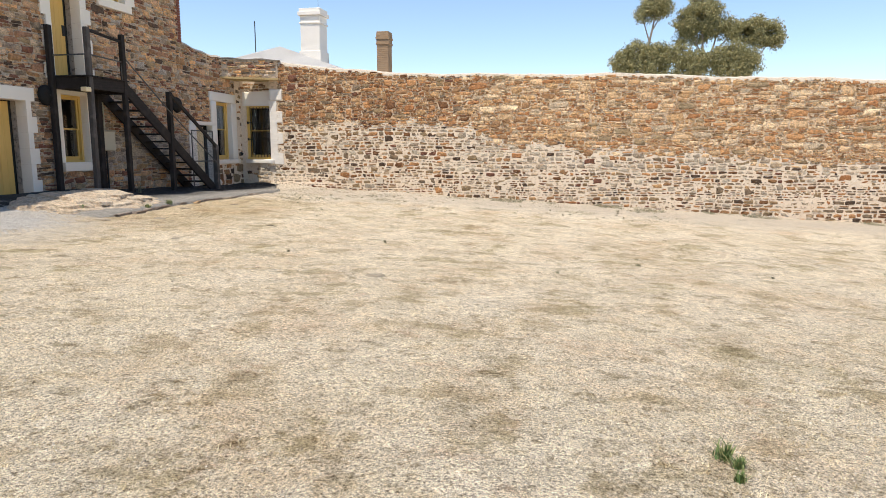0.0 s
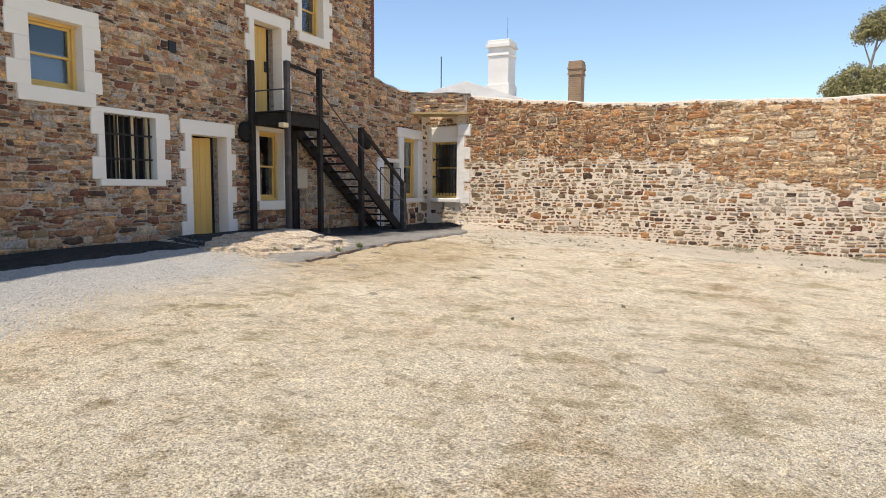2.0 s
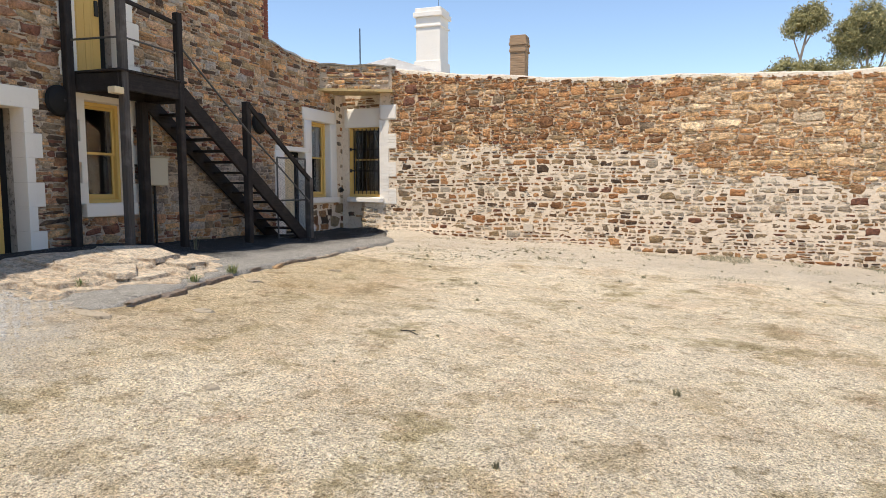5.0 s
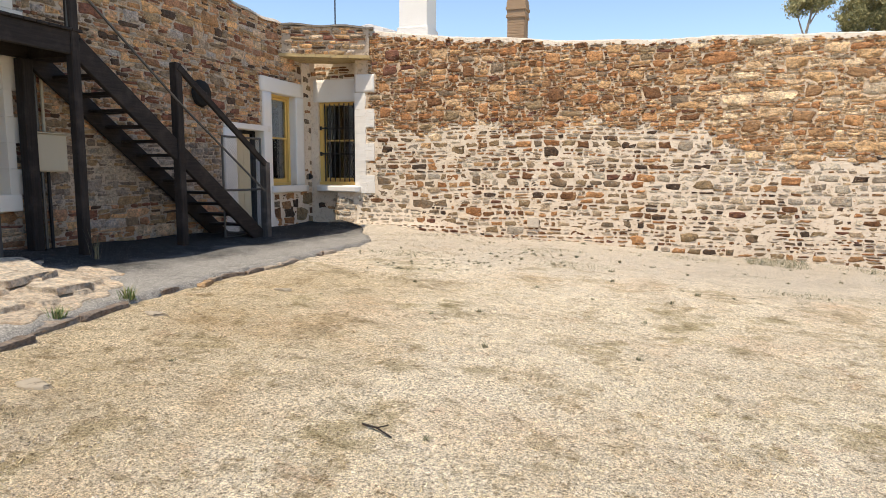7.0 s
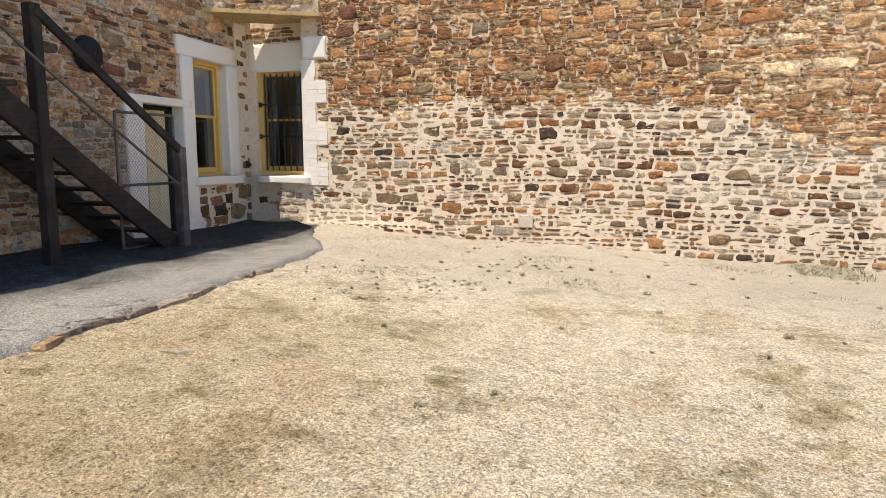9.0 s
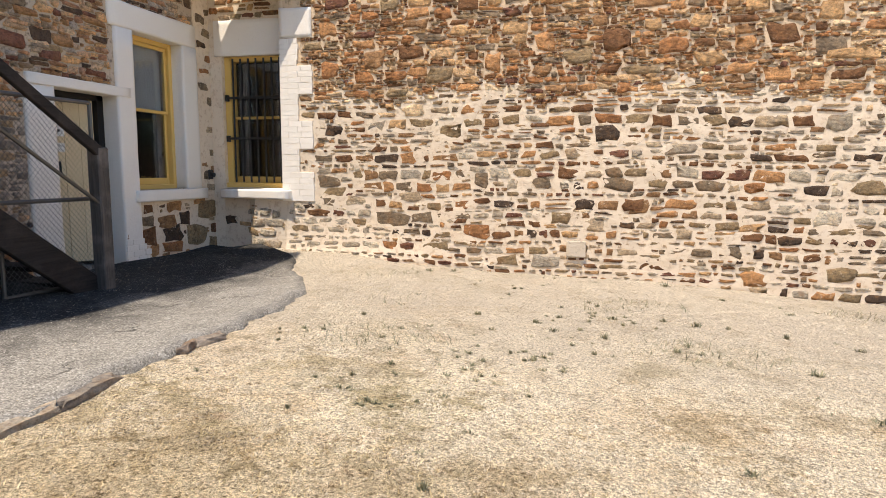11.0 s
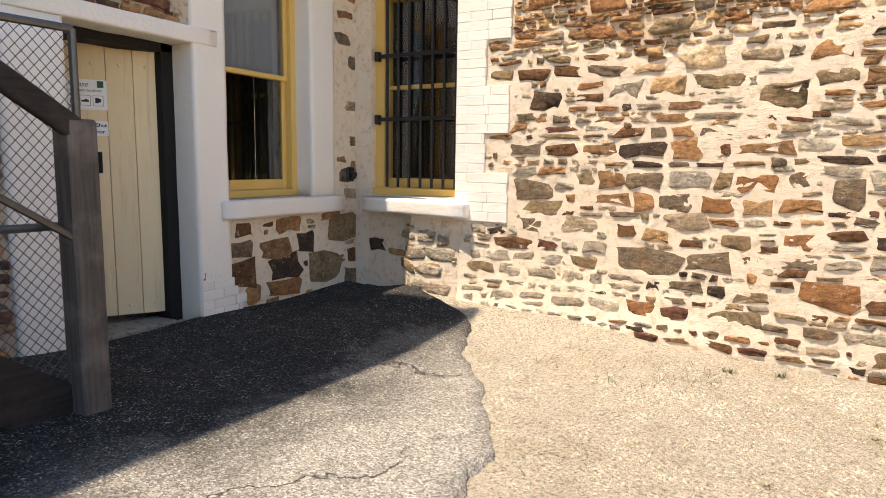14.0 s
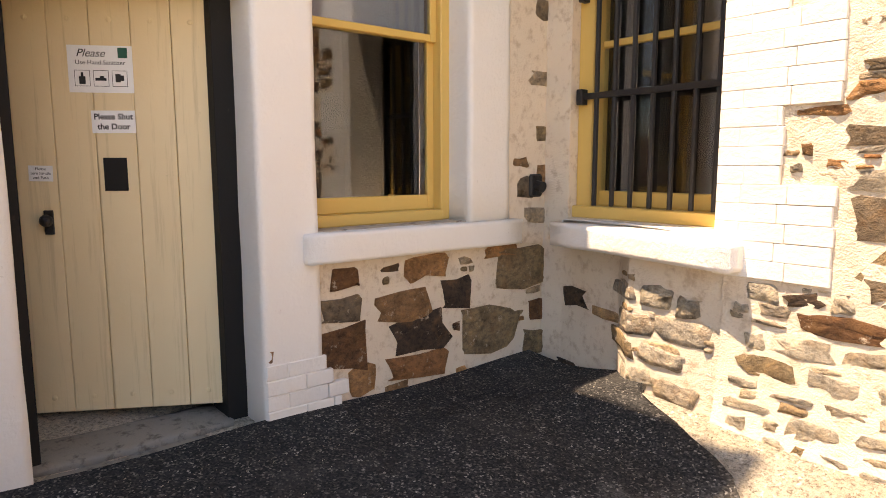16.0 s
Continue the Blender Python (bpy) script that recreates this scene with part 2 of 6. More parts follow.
def mottle(t, c):
    """Olive, brown and reddish wear patches that run through soil, grass and pebbles alike."""
    mp = t.nodes.new("ShaderNodeMapping")
    mp.inputs["Location"].default_value = (31.0, 17.0, 5.0)
    t.links.new(coords(t), mp.inputs["Vector"])
    c = mixc(t, 1.0, c, ramp(t, noise_tex(t, 1.6, 10, 0.74), [(0.53, (1, 1, 1)), (0.565, (0.80, 0.765, 0.70)), (0.68, (0.59, 0.555, 0.485))]), "MULTIPLY")
    c = mixc(t, 1.0, c, ramp(t, noise_tex(t, 0.9, 10, 0.74, mp.outputs["Vector"]), [(0.52, (1, 1, 1)), (0.62, (0.92, 0.88, 0.84)), (0.74, (0.82, 0.75, 0.69))]), "MULTIPLY")
    c = mixc(t, 1.0, c, ramp(t, noise_tex(t, 3.6, 7, 0.7, mp.outputs["Vector"]), [(0.34, (0.64, 0.61, 0.54)), (0.43, (1, 1, 1)), (0.64, (1.12, 1.12, 1.10))]), "MULTIPLY")
    c = mixc(t, 1.0, c, ramp(t, noise_tex(t, 8.0, 8, 0.72, mp.outputs["Vector"]), [(0.36, (0.66, 0.61, 0.53)), (0.42, (1, 1, 1))]), "MULTIPLY")
    sep = t.nodes.new("ShaderNodeSeparateXYZ")
    t.links.new(coords(t), sep.inputs[0])
    wob = mathn(t, "MULTIPLY", mathn(t, "SUBTRACT", noise_tex(t, 0.8, 7, 0.72), 0.5), 5.0)
    mx = nd(t, "ShaderNodeMapRange", **{"From Min": -6.3, "From Max": -8.6, "To Min": 0.0, "To Max": 1.0})
    my = nd(t, "ShaderNodeMapRange", **{"From Min": 18.2, "From Max": 16.6, "To Min": 0.0, "To Max": 1.0})
    mz = nd(t, "ShaderNodeMapRange", **{"From Min": 10.4, "From Max": 12.4, "To Min": 0.0, "To Max": 1.0})
    t.links.new(mathn(t, "ADD", sep.outputs[0], wob), mx.inputs[0])
    t.links.new(mathn(t, "ADD", sep.outputs[1], wob), my.inputs[0])
    t.links.new(mathn(t, "ADD", sep.outputs[1], wob), mz.inputs[0])
    worn = mathn(t, "MULTIPLY", mathn(t, "MULTIPLY", mx.outputs[0], my.outputs[0]), mz.outputs[0])
    return mixc(t, worn, c, mixc(t, 1.0, c, (0.80, 0.755, 0.675), "MULTIPLY"))


STEEL, _t, _b = mat("galvanised_steel", 0.45, 0.85)
_t.links.new(mixc(_t, noise_tex(_t, 25, 4, 0.6), (0.10, 0.095, 0.088), (0.19, 0.18, 0.165)), _b.inputs["Base Color"])
GLASS, _t, _b = mat("window_glass", 0.0, 0.0, 0.5)
_b.inputs["Base Color"].default_value = (0.9, 0.93, 0.92, 1)
_b.inputs["Transmission Weight"].default_value = 1.0
_b.inputs["IOR"].default_value = 1.6
GRAVEL_STONE, _t, _b = mat("pebble", 0.9)
_t.links.new(mottle(_t, ramp(_t, piece_random(_t), [(0, (0.20, 0.165, 0.125)), (0.35, (0.56, 0.475, 0.36)), (0.7, (0.68, 0.595, 0.47)), (1, (0.36, 0.30, 0.22))])), _b.inputs["Base Color"])
GRAVEL_GREY, _t, _b = mat("grey_gravel", 0.9)
_t.links.new(ramp(_t, piece_random(_t), [(0, (0.19, 0.175, 0.155)), (0.35, (0.46, 0.43, 0.385)), (0.7, (0.62, 0.585, 0.53)), (1, (0.32, 0.30, 0.265))]), _b.inputs["Base Color"])
STRAW, _t, _b = mat("dry_grass", 0.85)
_t.links.new(mottle(_t, ramp(_t, piece_random(_t), [(0, (0.42, 0.32, 0.18)), (0.5, (0.66, 0.545, 0.345)), (0.85, (0.78, 0.67, 0.46)), (1, (0.30, 0.255, 0.14))])), _b.inputs["Base Color"])
WEED, _t, _b = mat("weed_leaf", 0.8)
_t.links.new(ramp(_t, piece_random(_t), [(0, (0.13, 0.135, 0.08)), (0.4, (0.21, 0.20, 0.125)), (0.75, (0.38, 0.32, 0.20)), (1, (0.16, 0.165, 0.10))]), _b.inputs["Base Color"])
LUSH, _t, _b = mat("green_grass", 0.7)
_t.links.new(ramp(_t, piece_random(_t), [(0, (0.07, 0.13, 0.035)), (0.6, (0.15, 0.21, 0.07)), (1, (0.38, 0.33, 0.16))]), _b.inputs["Base Color"])
LEAF, _t, _b = mat("gum_leaf", 0.6)
_t.links.new(ramp(_t, piece_random(_t), [(0, (0.15, 0.15, 0.07)), (0.4, (0.29, 0.265, 0.12)), (0.75, (0.43, 0.365, 0.165)), (1, (0.21, 0.205, 0.10))]), _b.inputs["Base Color"])
BARK = paint_material("gum_bark", (0.22, 0.17, 0.13), (0.34, 0.28, 0.22), 0.9, chips=0.5)


def ground_material():
    m, t, b = mat("dry_yard_ground", 0.95, spec=0.12)
    big, mid, fine = noise_tex(t, 0.55, 5, 0.6), noise_tex(t, 3.2, 6, 0.65), noise_tex(t, 55, 5, 0.75)
    grit = noise_tex(t, 150, 3, 0.7)
    c = mixc(t, ramp(t, mid, [(0.3, (0,) * 3), (0.7, (1,) * 3)]), (0.66, 0.57, 0.43), (0.78, 0.685, 0.54))
    c = mixc(t, ramp(t, big, [(0.52, (0,) * 3), (0.68, (0.75,) * 3)]), c, (0.66, 0.525, 0.375))
    patch = noise_tex(t, 0.75, 9, 0.78)
    c = mixc(t, ramp(t, patch, [(0.52, (0,) * 3), (0.68, (0.62,) * 3)]), c, (0.40, 0.315, 0.21))
    tuss = noise_tex(t, 4.5, 9, 0.75)
    c = mixc(t, ramp(t, tuss, [(0.53, (0,) * 3), (0.66, (0.5,) * 3)]), c, (0.47, 0.39, 0.26))
    bare = noise_tex(t, 1.9, 8, 0.72)
    c = mixc(t, ramp(t, bare, [(0.57, (0,) * 3), (0.67, (0.6,) * 3)]), c, (0.47, 0.32, 0.205))
    green = noise_tex(t, 0.8, 6, 0.7)
    c = mixc(t, ramp(t, green, [(0.56, (0,) * 3), (0.68, (0.55,) * 3)]), c, (0.46, 0.405, 0.235))
    c = mixc(t, 1.0, c, ramp(t, fine, [(0.36, (0.30, 0.265, 0.22)), (0.45, (0.88, 0.87, 0.85)), (0.58, (1.5, 1.48, 1.45))]), "MULTIPLY")
    c = mixc(t, 1.0, c, ramp(t, grit, [(0.36, (0.50, 0.47, 0.43)), (0.5, (1, 1, 1)), (0.64, (1.3, 1.3, 1.3))]), "MULTIPLY")
    speck = noise_tex(t, 17, 6, 0.72)
    c = mixc(t, 1.0, c, ramp(t, speck, [(0.36, (0.66, 0.62, 0.55)), (0.45, (0.97, 0.97, 0.96)), (0.62, (1.10, 1.10, 1.08))]), "MULTIPLY")
    c = mottle(t, c)
    # pale grey gravel spread along the building
    sep = t.nodes.new("ShaderNodeSeparateXYZ")
    t.links.new(coords(t), sep.inputs[0])
    wob = mathn(t, "MULTIPLY", mathn(t, "SUBTRACT", noise_tex(t, 0.9, 5, 0.65), 0.5), 3.4)
    mx = nd(t, "ShaderNodeMapRange", **{"From Min": -8.0, "From Max": -10.2, "To Min": 0.0, "To Max": 1.0})
    t.links.new(mathn(t, "ADD", sep.outputs[0], wob), mx.inputs[0])
    my = nd(t, "ShaderNodeMapRange", **{"From Min": 12.7, "From Max": 11.2, "To Min": 0.0, "To Max": 1.0})
    t.links.new(mathn(t, "ADD", sep.outputs[1], wob), my.inputs[0])
    grav = mathn(t, "MULTIPLY", mx.outputs[0], my.outputs[0])
    gcol = ramp(t, noise_tex(t, 70, 3, 0.6), [(0.34, (0.22, 0.205, 0.185)), (0.5, (0.50, 0.475, 0.43)), (0.66, (0.70, 0.67, 0.62))])
    c = mixc(t, grav, c, gcol)
    # bare gritty strip before the yard wall
    ms = nd(t, "ShaderNodeMapRange", **{"From Min": 18.0, "From Max": 20.5, "To Min": 0.0, "To Max": 0.8})
    t.links.new(mathn(t, "ADD", sep.outputs[1], wob), ms.inputs[0])
    c = mixc(t, ms.outputs[0], c, mixc(t, 1.0, (0.52, 0.455, 0.365), ramp(t, fine, [(0.34, (0.42, 0.38, 0.33)), (0.47, (1, 1, 1)), (0.62, (1.32, 1.3, 1.27))]), "MULTIPLY"))
    t.links.new(c, b.inputs["Base Color"])
    h = mathn(t, "ADD", mathn(t, "MULTIPLY", fine, 1.0), mathn(t, "MULTIPLY", grit, 0.5))
    bump(t, b, h, 1.0, 0.03)
    return m


GROUND = ground_material()
ASPHALT, _t, _b = mat("old_asphalt", 0.9, spec=0.2)
_chip = nd(_t, "ShaderNodeTexVoronoi", Scale=120.0, Randomness=1.0)
_t.links.new(coords(_t), _chip.inputs["Vector"])
_sep = _t.nodes.new("ShaderNodeSeparateColor")
_t.links.new(_chip.outputs["Color"], _sep.inputs[0])
_f = mathn(_t, "ADD", mathn(_t, "MULTIPLY", _sep.outputs[0], 0.75), mathn(_t, "MULTIPLY", noise_tex(_t, 9, 6, 0.75), 0.40))
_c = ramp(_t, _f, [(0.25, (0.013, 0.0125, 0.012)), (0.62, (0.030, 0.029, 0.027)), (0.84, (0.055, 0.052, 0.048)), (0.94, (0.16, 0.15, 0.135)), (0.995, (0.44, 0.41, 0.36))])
# yard dust and grit over the outer path; sun-against-shade contrast is painted in too
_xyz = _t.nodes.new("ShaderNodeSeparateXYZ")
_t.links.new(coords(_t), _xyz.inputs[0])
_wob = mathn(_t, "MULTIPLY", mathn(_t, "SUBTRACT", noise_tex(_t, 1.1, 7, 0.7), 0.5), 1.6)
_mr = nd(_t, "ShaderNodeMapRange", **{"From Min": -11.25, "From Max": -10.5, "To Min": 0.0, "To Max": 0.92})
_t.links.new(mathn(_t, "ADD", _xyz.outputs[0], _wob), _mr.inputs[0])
_sunlit_dust = ramp(_t, _f, [(0.25, (0.16, 0.147, 0.125)), (0.60, (0.31, 0.287, 0.248)), (0.85, (0.41, 0.38, 0.33)), (0.95, (0.55, 0.515, 0.45))])
_c = mixc(_t, _mr.outputs[0], _c, _sunlit_dust)
_c = mixc(_t, ramp(_t, noise_tex(_t, 2.4, 7, 0.7), [(0.54, (0,) * 3), (0.70, (0.3,) * 3)]), _c, (0.10, 0.094, 0.085))
_v = nd(_t, "ShaderNodeTexVoronoi", Scale=0.62)
_v.feature = "DISTANCE_TO_EDGE"
_wv = _t.nodes.new("ShaderNodeVectorMath")
_wv.operation = "ADD"
_nc = nd(_t, "ShaderNodeTexNoise", Scale=1.7, Detail=10.0, Roughness=0.62)
_t.links.new(coords(_t), _nc.inputs["Vector"])
_t.links.new(coords(_t), _wv.inputs[0])
_t.links.new(_nc.outputs["Color"], _wv.inputs[1])
_t.links.new(_wv.outputs[0], _v.inputs["Vector"])
_crack = mathn(_t, "MULTIPLY", ramp(_t, _v.outputs["Distance"], [(0.0, (1,) * 3), (0.006, (0,) * 3)]), ramp(_t, noise_tex(_t, 1.4, 4, 0.6), [(0.44, (0,) * 3), (0.56, (1,) * 3)]))
_c = mixc(_t, mathn(_t, "MULTIPLY", _crack, 0.8), _c, (0.03, 0.028, 0.025))
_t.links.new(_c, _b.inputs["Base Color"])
bump(_t, _b, mathn(_t, "SUBTRACT", _f, mathn(_t, "MULTIPLY", _crack, 1.5)), 0.8, 0.012)


# ---- mesh helpers ----
def link_mesh(name, bm, material, parent=None, label=""):
    me = bpy.data.meshes.new(name)
    bmesh.ops.recalc_face_normals(bm, faces=bm.faces)
    bm.to_mesh(me)
    bm.free()
    me.materials.append(material)
    ob = new(name, me)
    if parent is not None:
        ob.parent = parent
    if label:
        ob["label"] = label
    return ob


def part(name, bm, material, parent, label=""):
    return link_mesh(name, bm, material, parent, label)


def structure(name, bm, material, label, category):
    return tagged(link_mesh(name, bm, material), label, category, kind="structure")


def empty(name, m, label, category, group=""):
    ob = new(name)
    ob.matrix_world = m
    return tagged(ob, label, category, group)


def add_box(bm, lo, hi, m=None, bevel=0.0):
    lo, hi = Vector(lo), Vector(hi)
    r = bmesh.ops.create_cube(bm, size=1.0)
    mm = Matrix.Translation((lo + hi) / 2) @ Matrix.Diagonal((*(hi - lo), 1))
    bmesh.ops.transform(bm, matrix=mm, verts=r["verts"])
    if bevel:
        es = list({e for v in r["verts"] for e in v.link_edges})
        r = bmesh.ops.bevel(bm, geom=es, offset=bevel, segments=1, affect="EDGES")
        vs = r["verts"]
    else:
        vs = r["verts"]
    if m is not None:
        bmesh.ops.transform(bm, matrix=m, verts=vs)
    return vs


def box(lo, hi, bevel=0.0, m=None):
    bm = bmesh.new()
    add_box(bm, lo, hi, m, bevel)
    return bm


def rough_box(lo, hi, amp=0.004, cuts=7):
    """A hand-rendered block: uneven faces and worn, rounded arrises."""
    bm = bmesh.new()
    bmesh.ops.create_cube(bm, size=1.0)
    bmesh.ops.subdivide_edges(bm, edges=bm.edges[:], cuts=cuts, use_grid_fill=True)
    lo, hi = Vector(lo), Vector(hi)
    c, d = (lo + hi) / 2, hi - lo
    for v in bm.verts:
        on_edge = sum(abs(abs(k) - 0.5) < 1e-4 for k in v.co) > 1
        q = Vector((c.x + d.x * v.co.x, c.y + d.y * v.co.y, c.z + d.z * v.co.z))
        n = noise.noise_vector(q * 5.0) * amp + noise.noise_vector(q * 17.0) * amp * 0.6
        pull = (c - q).normalized() * (amp * 1.6 if on_edge else 0.0)
        v.co = q + n + pull
    for f in bm.faces:
        f.smooth = True
    return bm


def add_rod(bm, a, b, r, seg=8):
    a, b = Vector(a), Vector(b)
    d = b - a
    m = Matrix.Translation((a + b) / 2) @ d.to_track_quat("Z", "Y").to_matrix().to_4x4()
    bmesh.ops.create_cone(bm, cap_ends=True, segments=seg, radius1=r, radius2=r, depth=d.length, matrix=m)


def rod(a, b, r, seg=8):
    bm = bmesh.new()
    add_rod(bm, a, b, r, seg)
    return bm


def beam(a, b, wide, deep, bevel=0.008):
    """A squared timber from a to b; wide is across, deep is upright."""
    a, b = Vector(a), Vector(b)
    d = b - a
    m = Matrix.Translation((a + b) / 2) @ d.to_track_quat("Y", "Z").to_matrix().to_4x4()
    return box((-wide / 2, -d.length / 2, -deep / 2), (wide / 2, d.length / 2, deep / 2), bevel, m)


def post(x, y, z0, z1, w, lean=(0, 0)):
    """An upright squared post, with a worn top."""
    bm = bmesh.new()
    vs = add_box(bm, (x - w / 2, y - w / 2, z0), (x + w / 2, y + w / 2, z1), None, 0.012)
    for v in bm.verts:
        f = (v.co.z - z0) / (z1 - z0)
        v.co.x += lean[0] * f + 0.004 * math.sin(9 * v.co.z)
        v.co.y += lean[1] * f
    return bm


def cells(bm, us, vs, solid, place, d0, d1):
    """A wall of thickness d0 to d1 from a grid of cells, with reveals where a neighbour is open."""
    cache = {}

    def vert(i, j, k):
        if (i, j, k) not in cache:
            cache[i, j, k] = bm.verts.new(place(us[i], vs[j], (d0, d1)[k]))
        return cache[i, j, k]

    nu, nv = len(us) - 1, len(vs) - 1
    ok = [[solid((us[i] + us[i + 1]) / 2, (vs[j] + vs[j + 1]) / 2) for j in range(nv)] for i in range(nu)]
    get = lambda i, j: 0 <= i < nu and 0 <= j < nv and ok[i][j]
    for i in range(nu):
        for j in range(nv):
            if not ok[i][j]:
                continue
            for k in (0, 1):
                bm.faces.new([vert(i, j, k), vert(i + 1, j, k), vert(i + 1, j + 1, k), vert(i, j + 1, k)])
            for di, dj, e in ((-1, 0, ((0, 0), (0, 1))), (1, 0, ((1, 0), (1, 1))), (0, -1, ((0, 0), (1, 0))), (0, 1, ((0, 1), (1, 1)))):
                if not get(i + di, j + dj):
                    (a, c), (p, q) = e
                    bm.faces.new([vert(i + a, j + c, 0), vert(i + p, j + q, 0), vert(i + p, j + q, 1), vert(i + a, j + c, 1)])


# ---- stones ----
def courses(u0, u1, v0, v1, hs, ws, gap, keep, seed, split=0.3, big=()):
    """Rubble laid in wavering courses round larger stones: centres and sizes of stones."""
    r = np.random.default_rng(seed)
    out = [b for b in big if keep(*b)]
    B = np.array(out) if out else np.zeros((0, 4))

    def put(*q):
        if q[2] < 0.03 or q[3] < 0.014 or not keep(*q):
            return
        if len(B) and ((np.abs(B[:, 0] - q[0]) < (B[:, 2] + q[2]) / 2 - 0.006) & (np.abs(B[:, 1] - q[1]) < (B[:, 3] + q[3]) / 2 - 0.006)).any():
            return
        out.append(q)

    v = v0
    while v < v1:
        h = r.uniform(*hs)
        u = u0 - r.uniform(0, ws[1])
        while u < u1:
            w = float(np.clip(h * r.uniform(0.8, 3.3), *ws)) * (1.3 if r.random() < 0.1 else 1.0)
            g = gap * r.uniform(0.55, 1.6)
            c = v + h / 2 + 0.030 * math.sin(0.9 * u + 1.3 * v) + 0.012 * math.sin(3.1 * u + 2.0 * v) + r.normal(0, 0.05) * h
            if r.random() < split and h > 0.075:
                n = 3 if h > 0.14 and r.random() < 0.4 else 2
                cuts = np.cumsum(r.uniform(0.7, 1.3, n))
                cuts = np.concatenate([[0], cuts / cuts[-1]])
                for a, b in zip(cuts, cuts[1:]):
                    hh = h * (b - a) - g * 0.7
                    put(u + w / 2 + r.normal(0, 0.012), c - h / 2 + h * (a + b) / 2, (w - g) * r.uniform(0.8, 1.05), hh)
            else:
                put(u + w / 2, c, w - g, (h - g) * r.uniform(0.82, 1.06))
            u += w
        v += h
    return np.array(out)


def jumpers(n, box4, ws, hs, seed):
    """Larger stones strewn over a face, kept clear of one another."""
    r = np.random.default_rng(seed)
    out = []
    for _ in range(n * 6):
        q = (r.uniform(*box4[:2]), r.uniform(*box4[2:]), r.uniform(*ws), r.uniform(*hs))
        if all(abs(q[0] - o[0]) > (q[2] + o[2]) / 2 + 0.03 or abs(q[1] - o[1]) > (q[3] + o[3]) / 2 + 0.03 for o in out):
            out.append(q)
        if len(out) == n:
            break
    return out


NR = 10
RING = np.array([(-1, -0.5), (-0.9, -0.95), (-0.1, -1), (0.8, -0.97), (1, -0.68), (1, 0.5), (0.88, 0.96), (0.05, 1), (-0.84, 0.97), (-1, 0.6)])
FACES = [(k * NR + i, k * NR + (i + 1) % NR, (k + 1) * NR + (i + 1) % NR, (k + 1) * NR + i) for k in (0, 1) for i in range(NR)] + [(2 * NR + i, 2 * NR + (i + 1) % NR, 3 * NR) for i in range(NR)]
NP = 3 * NR + 1


def stone_points(n, seed, jit=0.075):
    """n unit stones (1 x 1, 1 proud): an uneven outline, a rounded arris and a rough, nearly flat face."""
    r = np.random.default_rng(seed)
    ring = RING[None] * 0.5 + r.normal(0, jit, (n, NR, 2)) * np.array([0.75, 1.15])
    ring[..., 1] *= 1 + r.uniform(-0.42, 0.42, (n, 1)) * ring[..., 0]
    ring[..., 0] += r.normal(0, 0.10, (n, 1)) * ring[..., 1]
    ring = np.clip(ring, -0.60, 0.60)
    pts = np.zeros((n, NP, 3))
    pts[:, :NR, :2], pts[:, :NR, 2] = ring, -0.9
    pts[:, NR:2 * NR, :2] = ring * r.uniform(0.89, 0.97, (n, NR, 1))
    pts[:, NR:2 * NR, 2] = r.uniform(0.35, 0.95, (n, NR))
    pts[:, 2 * NR:3 * NR, :2] = ring * r.uniform(0.42, 0.66, (n, NR, 1))
    pts[:, 2 * NR:3 * NR, 2] = r.uniform(0.5, 1.45, (n, NR))
    pts[:, 3 * NR, :2] = r.normal(0, 0.08, (n, 2))
    pts[:, 3 * NR, 2] = r.uniform(0.7, 1.25, n)
    return pts


def stone_mesh(name, co, faces, material):
    me = bpy.data.meshes.new(name)
    me.from_pydata(co, [], faces)
    me.materials.append(material)
    me.shade_smooth()
    return me


def joined_stones(name, stones, place, material, parent, seed, proud=(0.008, 0.022), flip=False, label=""):
    n = len(stones)
    p = stone_points(n, seed)
    r = np.random.default_rng(seed + 1)
    pr = r.uniform(*proud, n)[:, None]
    tilt = r.normal(0, 0.045, n)[:, None]
    a, c = p[..., 0] * stones[:, 2:3], p[..., 1] * stones[:, 3:4]
    u = stones[:, 0:1] + a - c * tilt
    v = stones[:, 1:2] + c + a * tilt
    co = place(u, v, p[..., 2] * pr).reshape(-1, 3)
    faces = [tuple(reversed([k + NP * i for k in f])) if flip else tuple(k + NP * i for k in f) for i in range(n) for f in FACES]
    ob = new(name, stone_mesh(name, co.tolist(), faces, material))
    ob.parent = parent
    return tagged(ob, label, "", kind="stuff")


UNIT = {}


def unit_stones(material, count=18):
    if material.name not in UNIT:
        made = []
        for q in stone_points(count, 90 + len(UNIT)):
            made.append(stone_mesh("stone", q.tolist(), FACES, material))
        UNIT[material.name] = made
    return UNIT[material.name]


def single_stones(stones, basis, origin_of, material, parent, seed, proud=(0.010, 0.026)):
    """Stones as objects of their own on shared meshes."""
    r = np.random.default_rng(seed)
    meshes = unit_stones(material)
    for u, v, w, h in stones:
        ob = new("stone", meshes[int(r.integers(len(meshes)))])
        m = Matrix.Translation(origin_of(u, v)) @ basis @ Matrix.Rotation(r.normal(0, 0.045), 4, "Z") @ Matrix.Diagonal((w, h, r.uniform(*proud), 1))
        ob.parent = parent
        ob.matrix_basis = m


# ---- ground ----
def axis_steps(lo, hi, step, far):
    inner = np.arange(lo, hi + step / 2, step)
    out, d, s = [], 0.0, step
    while d < far:
        s *= 1.35
        d += s
        out.append(d)
    out = np.array(out)
    return np.concatenate([lo - out[::-1], inner, hi + out])


